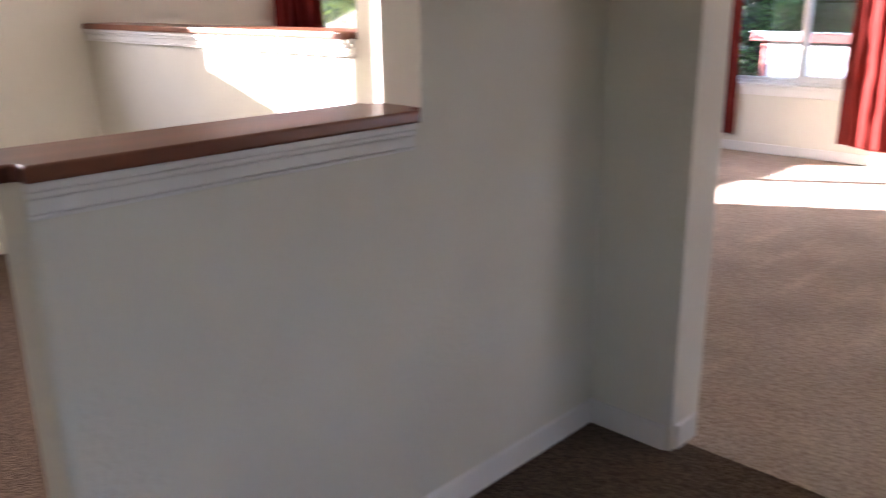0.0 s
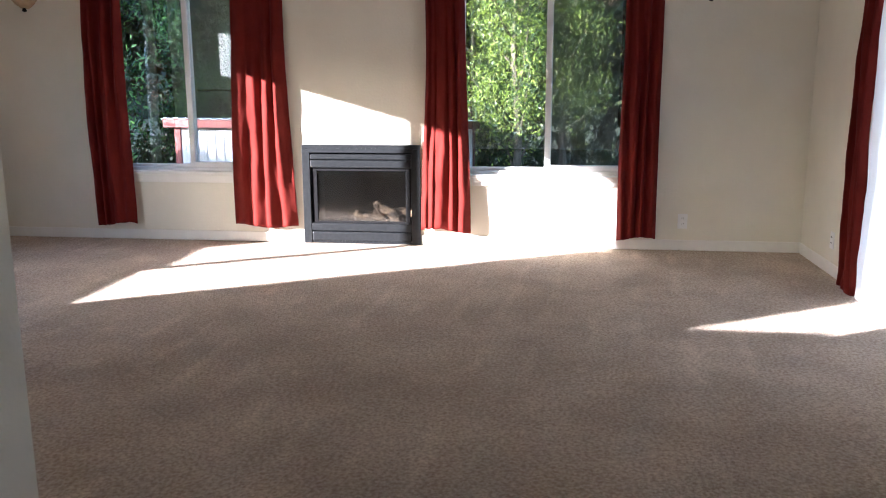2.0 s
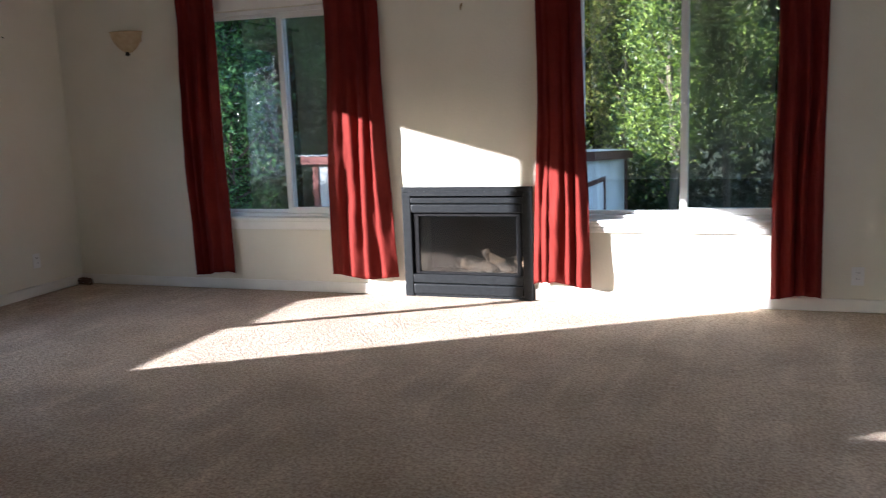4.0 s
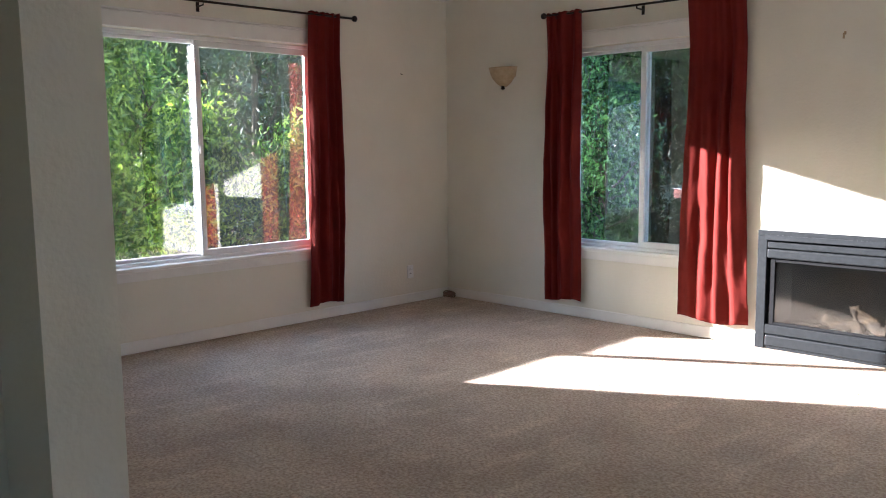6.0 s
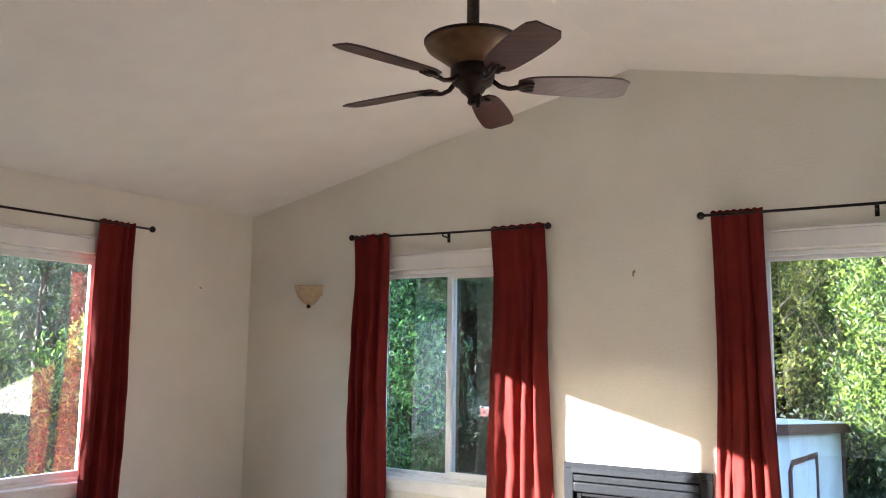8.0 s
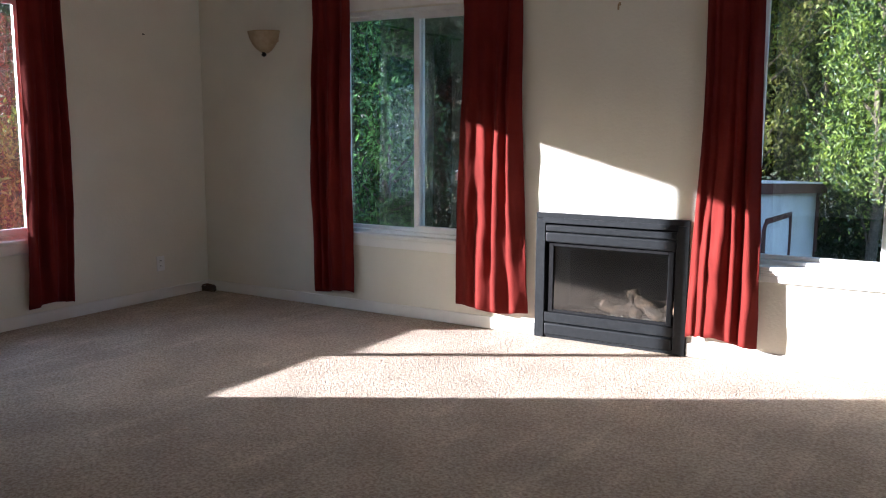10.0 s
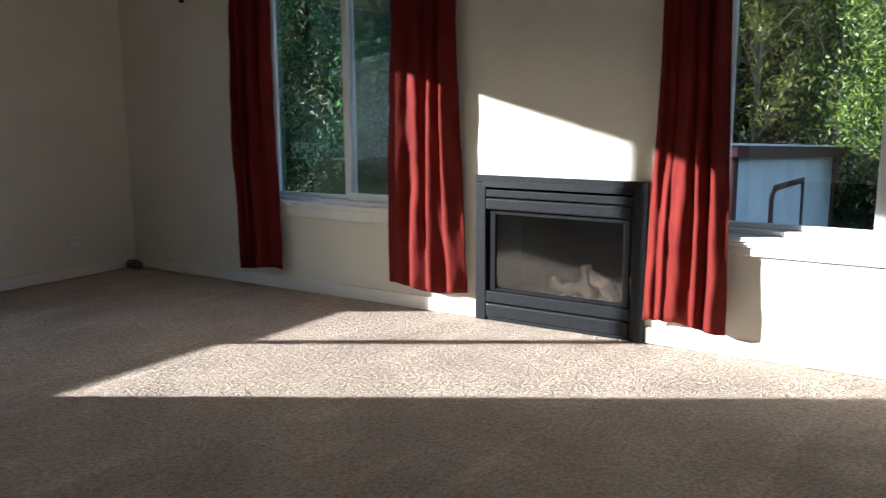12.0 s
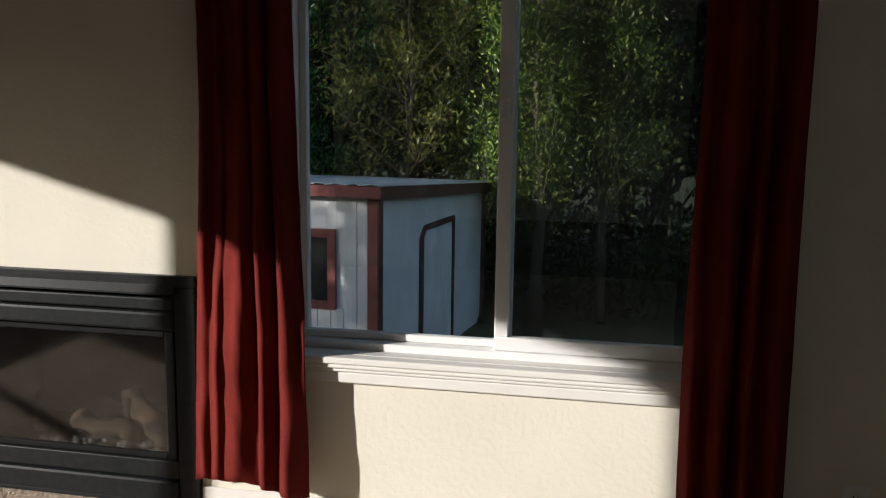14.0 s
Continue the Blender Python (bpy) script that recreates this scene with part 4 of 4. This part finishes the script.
def shed():
    """A garden shed with its front eave along its local x, depth along local y, seen from slightly above."""
    base = Matrix.Translation((0.0, 5.55, -1.5)) @ Matrix.Rotation(math.atan2(-0.13, 0.99), 4, 'Z')
    top = tagged(new("garden_shed"), "white board garden shed with red trim and metal roof", "shed")
    top.matrix_basis = base
    W, D, HF, HB = 3.9, 3.9, 2.14, 1.96

    def bit(n, mat, lab="", parent=top, bevel=0.0, *dims):
        bm = bmesh.new()
        for d in dims:
            box(bm, *d, bevel, 1)
        ob = new(n, mesh_of(n, bm, mat))
        ob.parent = parent
        return tagged(ob, lab)

    # body with a roof falling to the back
    bm = bmesh.new()
    vs = [bm.verts.new(c) for c in ((-W, 0, 0), (0, 0, 0), (0, D, 0), (-W, D, 0), (-W, 0, HF), (0, 0, HF), (0, D, HB), (-W, D, HB))]
    for f in ((3, 2, 1, 0), (4, 5, 6, 7), (0, 1, 5, 4), (1, 2, 6, 5), (2, 3, 7, 6), (3, 0, 4, 7)):
        bm.faces.new([vs[i] for i in f])
    ob = new("wall", mesh_of("wall", bm, SHEDWHITE))
    ob.parent = top
    for k in range(26):
        x = -W + 0.09 + 0.15 * k
        if x < -0.1 and not -1.32 < x + 0.07 < -0.44:
            bit("board", SHEDWHITE, "", top, 0.004, (x, x + 0.142, -0.016, -0.001, 0.02, HF - 0.1))
        elif x < -0.1:
            bit("board", SHEDWHITE, "", top, 0.004, (x, x + 0.142, -0.016, -0.001, 0.02, 0.92))
    for x0, x1 in ((-0.095, 0.02), (-W - 0.02, -W + 0.085)):
        bit("corner_trim", SHEDRED, "weathered red corner board", top, 0.004, (x0, x1, -0.034, -0.002, 0.0, HF - 0.06))
    bit("corner_trim", SHEDDARK, "dark brown corner board", top, 0.004, (0.002, 0.03, -0.03, 0.09, 0.0, HF - 0.05))
    bit("corner_trim", SHEDDARK, "dark brown corner board", top, 0.004, (0.002, 0.03, D - 0.12, D, 0.0, HB))
    bit("fascia", SHEDRED, "red fascia board", top, 0.004, (-W - 0.14, 0.10, -0.15, -0.125, HF - 0.06, HF + 0.06))
    # dark barge board along the sloping end
    bm = bmesh.new()
    vs = [bm.verts.new(c) for x in (0.075, 0.10) for c in ((x, -0.124, HF - 0.07), (x, D + 0.1, HB - 0.09), (x, D + 0.1, HB + 0.05), (x, -0.124, HF + 0.07))]
    for f in ((0, 1, 2, 3), (7, 6, 5, 4), (0, 4, 5, 1), (1, 5, 6, 2), (2, 6, 7, 3), (3, 7, 4, 0)):
        bm.faces.new([vs[i] for i in f])
    bmesh.ops.recalc_face_normals(bm, faces=bm.faces[:])
    ob = new("barge_board", mesh_of("barge_board", bm, SHEDDARK))
    ob.parent = top
    # ribbed metal roof
    bm = bmesh.new()
    n = 44
    rows = []
    for y, z in ((-0.17, HF + 0.075), (D + 0.12, HB + 0.06)):
        rows.append([bm.verts.new((-W - 0.16 + (W + 0.28) * k / (2 * n), y, z + (0.014 if k % 4 in (1, 2) else 0.0))) for k in range(2 * n + 1)])
    for k in range(2 * n):
        bm.faces.new((rows[0][k], rows[0][k + 1], rows[1][k + 1], rows[1][k]))
    ob = new("roof", mesh_of("roof", bm, SHEDROOF))
    ob.parent = top
    tagged(ob, "ribbed blue-grey metal roof")
    mod = ob.modifiers.new("thickness", 'SOLIDIFY')
    mod.thickness = 0.01
    # window in the front
    win = bit("window", SHEDRED, "small window with red trim", top, 0.004, (-1.30, -1.21, -0.04, -0.002, 0.90, 1.74), (-0.54, -0.45, -0.04, -0.002, 0.90, 1.74), (-1.21, -0.54, -0.04, -0.002, 1.65, 1.74), (-1.21, -0.54, -0.04, -0.002, 0.90, 0.99))
    bit("pane", SHEDGLASS, "dark reflecting pane", win, 0.0, (-1.21, -0.54, -0.012, -0.003, 0.99, 1.65))
    # blind door outline on the end wall
    bm = bmesh.new()
    outline = [(1.22, 0.0), (1.22, 1.52), (1.36, 1.66), (2.48, 1.68), (2.48, 0.0)]
    for (ya, za), (yb, zb) in zip(outline, outline[1:]):
        way = Vector((0, yb - ya, zb - za)).normalized()
        side = Vector((0, -way.z, way.y)) * (0.10 if za < 0.1 else 0.07)
        p, q = Vector((0.003, ya, za)), Vector((0.003, yb, zb))
        lo = [bm.verts.new(v) for v in (p, q, q - side, p - side)]
        hi = [bm.verts.new(v.co + Vector((0.024, 0, 0))) for v in lo]
        bm.faces.new(lo)
        bm.faces.new(hi[::-1])
        for k in range(4):
            bm.faces.new((lo[k], hi[k], hi[(k + 1) % 4], lo[(k + 1) % 4]))
    bmesh.ops.recalc_face_normals(bm, faces=bm.faces[:])
    ob = new("door_trim", mesh_of("door_trim", bm, SHEDDARK))
    ob.parent = top
    tagged(ob, "dark brown trim round a plank door")
    bit("door", SHEDWHITE, "pale plank door with a clipped corner", top, 0.0, (0.002, 0.010, 1.30, 2.42, 0.05, 1.50))


shed()


def garage_stand_in():
    """A low pale garage added across the side garden, unseen itself; mirrored in the window panes, it stands in for
    their pale hazy reflection.
    """
    top = tagged(new("garage_stand_in"), "added low pale garage with a grey roof, unseen, for the pale reflection in the panes", "garage")
    top.matrix_basis = Matrix.Translation((-5.4, -9.6, -1.5)) @ Matrix.Rotation(radians(58), 4, 'Z')
    D, W, H, RISE = 5.0, 2.6, 3.3, 0.7

    def bit(n, bm, mat, lab="", parent=top):
        ob = new(n, mesh_of(n, bm, mat))
        ob.parent = parent
        return tagged(ob, lab)

    bm = bmesh.new()
    a = [[bm.verts.new(c) for c in ((x, -W, 0), (x, W, 0), (x, W, H), (x, 0, H + RISE), (x, -W, H))] for x in (-D, 0)]
    bm.faces.new(a[0])
    bm.faces.new(a[1])
    for k in range(5):
        bm.faces.new((a[0][k], a[0][(k + 1) % 5], a[1][(k + 1) % 5], a[1][k]))
    bmesh.ops.recalc_face_normals(bm, faces=bm.faces[:])
    wall = bit("wall", bm, SHEDWHITE, "pale painted clapboard")
    for k in range(16):
        bm = bmesh.new()
        box(bm, 0.002, 0.022, -W, W, 0.04 + 0.2 * k, 0.232 + 0.2 * k)
        bit("clapboard", bm, SHEDWHITE, "", wall)
    bm = bmesh.new()
    for s in (-1, 1):
        p = [(-D - 0.3, 0, H + RISE + 0.02), (0.35, 0, H + RISE + 0.02), (0.35, s * (W + 0.4), H - 0.12), (-D - 0.3, s * (W + 0.4), H - 0.12)]
        lo, hi = [bm.verts.new(c) for c in p], [bm.verts.new((x, y, z + 0.12)) for x, y, z in p]
        bm.faces.new(lo)
        bm.faces.new(hi)
        for k in range(4):
            bm.faces.new((lo[k], lo[(k + 1) % 4], hi[(k + 1) % 4], hi[k]))
    bmesh.ops.recalc_face_normals(bm, faces=bm.faces[:])
    bit("roof", bm, SHEDROOF, "grey pitched roof")


garage_stand_in()


def wooded_hill():
    """A far wooded rise round the house, lower on the sunny side, rough at its top. Its unseen side is added to keep
    bright low sky out of the panes' reflections.
    """
    bm = bmesh.new()
    rows = []
    n = 440
    for j in range(9):
        row = []
        for k in range(n + 1):
            a = radians(-5 + 360 * k / n)
            lump = noise.noise(Vector((k * 0.35, j * 0.9, 3.0))) + 0.6 * noise.noise(Vector((k * 1.1, j * 2.0, 8.0)))
            r = 58 + 14 * (j / 8) + 2.2 * lump
            north = min(1.0, max(0.0, math.sin(a) * 6 + 1.2)) * 0.28 + 0.72
            z = -1.6 + (17 * (j / 8) ** 0.8 + (2.4 * lump if j else 0)) * north
            row.append(bm.verts.new((r * math.cos(a), r * math.sin(a), z)))
        rows.append(row)
    for a, b in zip(rows, rows[1:]):
        for k in range(n):
            bm.faces.new((a[k], b[k], b[k + 1], a[k + 1]))
    structure(part("backdrop", bm, WOODS), "dark wooded rise far beyond the garden, its unseen side added to hide low sky", "woods")


wooded_hill()


def leaf_cloud(centres, per, spread, size, rnd, droop=0.3, stem=None, narrow=0.36):
    """Vertices and faces of many small folded leaves round twig points."""
    pts, faces = [], []
    for c in centres:
        for _ in range(per):
            p = c + Vector((rnd.gauss(0, spread), rnd.gauss(0, spread), rnd.gauss(0, spread * 0.9)))
            way = Vector((rnd.uniform(-1, 1), rnd.uniform(-1, 1), rnd.uniform(-0.3, 1.5))).normalized()
            side = way.cross(Vector((rnd.uniform(-1, 1), rnd.uniform(-1, 1), rnd.uniform(-1, 1)))).normalized()
            up = side.cross(way)
            l = size * rnd.uniform(0.6, 1.3)
            w = l * narrow
            k = len(pts)
            pts += [p, p + way * l * 0.45 + side * w * 0.5 + up * w * 0.22, p + way * l, p + way * l * 0.45 - side * w * 0.5 + up * w * 0.22]
            faces += [(k, k + 1, k + 2), (k, k + 2, k + 3)]
    return pts, faces


def tree(name, x, y, high, wide, leaves, size, mat, seed, label, low=0.15, shoots=26, spread=0.16, bare=0.0, category="tree", base=-1.5, stout=0.5):
    """A trunk with limbs and upright shoots, each carrying clumps of leaves, so that the outline is uneven with gaps."""
    rnd = random.Random(seed)
    top = thing(name, (x, y, base), label, category)
    bm = bmesh.new()
    lean = Vector((rnd.uniform(-0.2, 0.2), rnd.uniform(-0.2, 0.2), 0))
    n = 8
    spine = [Vector((x, y, base)) + lean * (k / n) ** 2 + Vector((rnd.uniform(-0.05, 0.05), rnd.uniform(-0.05, 0.05), high * 0.9 * k / n)) for k in range(n + 1)]
    tube(bm, spine, [stout * (0.03 + 0.09 * (1 - k / n)) * high / 5 for k in range(n + 1)], 9)
    part("trunk", bm, BARK, top, smooth=True)
    twigs = []
    bm = bmesh.new()
    for s in range(shoots):
        f = low + (0.95 - low) * rnd.random() ** 0.8
        k = min(int(f * n), n - 1)
        root = spine[k].lerp(spine[k + 1], f * n - k)
        a = rnd.uniform(0, 2 * math.pi)
        reach = wide * (0.35 + 0.65 * rnd.random()) * math.sqrt(max(0.08, 1 - (2 * abs(f - 0.42)) ** 2))
        tip = root + Vector((math.cos(a) * reach, math.sin(a) * reach, high * rnd.uniform(0.06, 0.22)))
        bend = root.lerp(tip, 0.5) + Vector((0, 0, -0.05 * reach))
        tube(bm, [root, bend, tip], [0.028, 0.018, 0.006], 5)
        for t in range(7):
            u = 0.25 + 0.8 * t / 6
            p = root.lerp(bend, u * 2) if u < 0.5 else bend.lerp(tip, u * 2 - 1)
            if rnd.random() > bare:
                twigs.append(p + Vector((rnd.gauss(0, 0.12), rnd.gauss(0, 0.12), rnd.gauss(0, 0.12))) * wide * 0.5)
        for t in range(3):
            p = root.lerp(tip, rnd.uniform(0.4, 1.0))
            q = p + Vector((rnd.uniform(-0.25, 0.25), rnd.uniform(-0.25, 0.25), rnd.uniform(0.3, 0.9))) * (0.4 + 0.3 * wide)
            tube(bm, [p, q], [0.010, 0.004], 4)
            twigs += [p.lerp(q, w) for w in (0.3, 0.55, 0.8, 1.05) if rnd.random() > bare]
    part("limbs", bm, BARK, top)
    per = max(1, leaves // max(1, len(twigs)))
    pts, faces = leaf_cloud(twigs, per, spread, size, rnd)
    data = bpy.data.meshes.new("crown")
    data.from_pydata([tuple(p) for p in pts], [], faces)
    data.materials.append(mat)
    ob = new("crown", data)
    ob.parent = top
    ob.matrix_parent_inverse = top.matrix_basis.inverted()
    return top


HEDGE = "tall leafy laurel bush in sunlight behind the house"
tree("laurel_bush", 1.35, 9.0, 7.4, 1.2, 40000, 0.088, LEAF, 21, "tall bright green laurel bush with upright shoots", low=0.08, shoots=44)
tree("laurel_bush", 2.2, 9.6, 6.6, 0.9, 22000, 0.088, LEAF, 29, HEDGE, low=0.25, shoots=36)
tree("laurel_bush", 0.3, 10.6, 7.0, 1.4, 34000, 0.09, LEAF, 22, HEDGE, low=0.08, shoots=40)
tree("laurel_bush", -2.4, 7.7 + 3.6, 6.8, 1.6, 30000, 0.115, LEAFMID, 23, HEDGE, low=0.05, shoots=40)
tree("laurel_bush", -4.9, 9.8, 6.6, 1.7, 32000, 0.115, LEAFMID, 24, HEDGE, low=0.05, shoots=42)
tree("laurel_bush", -7.0, 8.6, 6.4, 1.7, 32000, 0.12, LEAFMID, 25, HEDGE, low=0.05, shoots=40)
tree("laurel_bush", -9.0, 7.0, 5.4, 1.5, 26000, 0.11, LEAFMID, 30, HEDGE, low=0.05, shoots=42)
tree("laurel_bush", -11.2, 9.0, 6.2, 1.7, 26000, 0.12, LEAF, 31, HEDGE, low=0.05, shoots=42)
tree("laurel_bush", -5.6, 6.4, 3.2, 1.0, 6000, 0.12, LEAFMID, 26, "low dense laurel bush beside the shed", low=0.05, shoots=30)
tree("birch_tree", -0.9, 10.6, 8.0, 1.7, 9000, 0.11, LEAFYELLOW, 27, "thin tree with sparse yellowing leaves and bare twigs", low=0.2, shoots=46, bare=0.25, spread=0.12, stout=0.3)
tree("birch_tree", -1.9, 11.4, 8.5, 1.7, 9000, 0.11, LEAFYELLOW, 28, "thin tree with sparse yellowing leaves and bare twigs", low=0.2, shoots=40, bare=0.4, spread=0.12, stout=0.3)
for k, (x, y) in enumerate(((-9.2, -0.6), (-10.2, 1.4), (-9.4, 3.2), (-10.4, 5.4), (-9.8, -2.6))):
    tree("laurel_bush", x, y, (5.2, 3.2, 2.9, 3.0, 5.4)[k], 1.5, 18000, 0.13, LEAF if k % 2 else LEAFLIGHT, 40 + k, "yellow-green leafy bush beyond the wide window", low=0.05, shoots=40)
tree("maple_tree", -14.0, 5.0, 9.5, 2.6, 8000, 0.2, LEAFDARK, 50, "dark green tree with gaps of sky", low=0.2, shoots=44, spread=0.24)
tree("maple_tree", -15.5, 8.6, 9.0, 2.6, 8000, 0.2, LEAFDARK, 51, "dark green tree with gaps of sky", low=0.2, shoots=44, spread=0.24)
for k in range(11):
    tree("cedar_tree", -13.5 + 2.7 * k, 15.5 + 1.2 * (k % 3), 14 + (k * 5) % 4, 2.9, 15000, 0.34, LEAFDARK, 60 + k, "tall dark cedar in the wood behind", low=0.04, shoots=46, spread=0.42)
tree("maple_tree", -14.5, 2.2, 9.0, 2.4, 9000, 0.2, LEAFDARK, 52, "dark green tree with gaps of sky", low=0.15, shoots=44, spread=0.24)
# second near-black row, added to darken the gaps where the hill shows
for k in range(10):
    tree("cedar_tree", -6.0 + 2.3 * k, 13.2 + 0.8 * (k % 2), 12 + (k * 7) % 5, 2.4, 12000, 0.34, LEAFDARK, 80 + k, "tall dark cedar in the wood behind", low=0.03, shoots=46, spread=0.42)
# undergrowth under the bushes, its near-black colour giving the shade between them
rnd = random.Random(5)
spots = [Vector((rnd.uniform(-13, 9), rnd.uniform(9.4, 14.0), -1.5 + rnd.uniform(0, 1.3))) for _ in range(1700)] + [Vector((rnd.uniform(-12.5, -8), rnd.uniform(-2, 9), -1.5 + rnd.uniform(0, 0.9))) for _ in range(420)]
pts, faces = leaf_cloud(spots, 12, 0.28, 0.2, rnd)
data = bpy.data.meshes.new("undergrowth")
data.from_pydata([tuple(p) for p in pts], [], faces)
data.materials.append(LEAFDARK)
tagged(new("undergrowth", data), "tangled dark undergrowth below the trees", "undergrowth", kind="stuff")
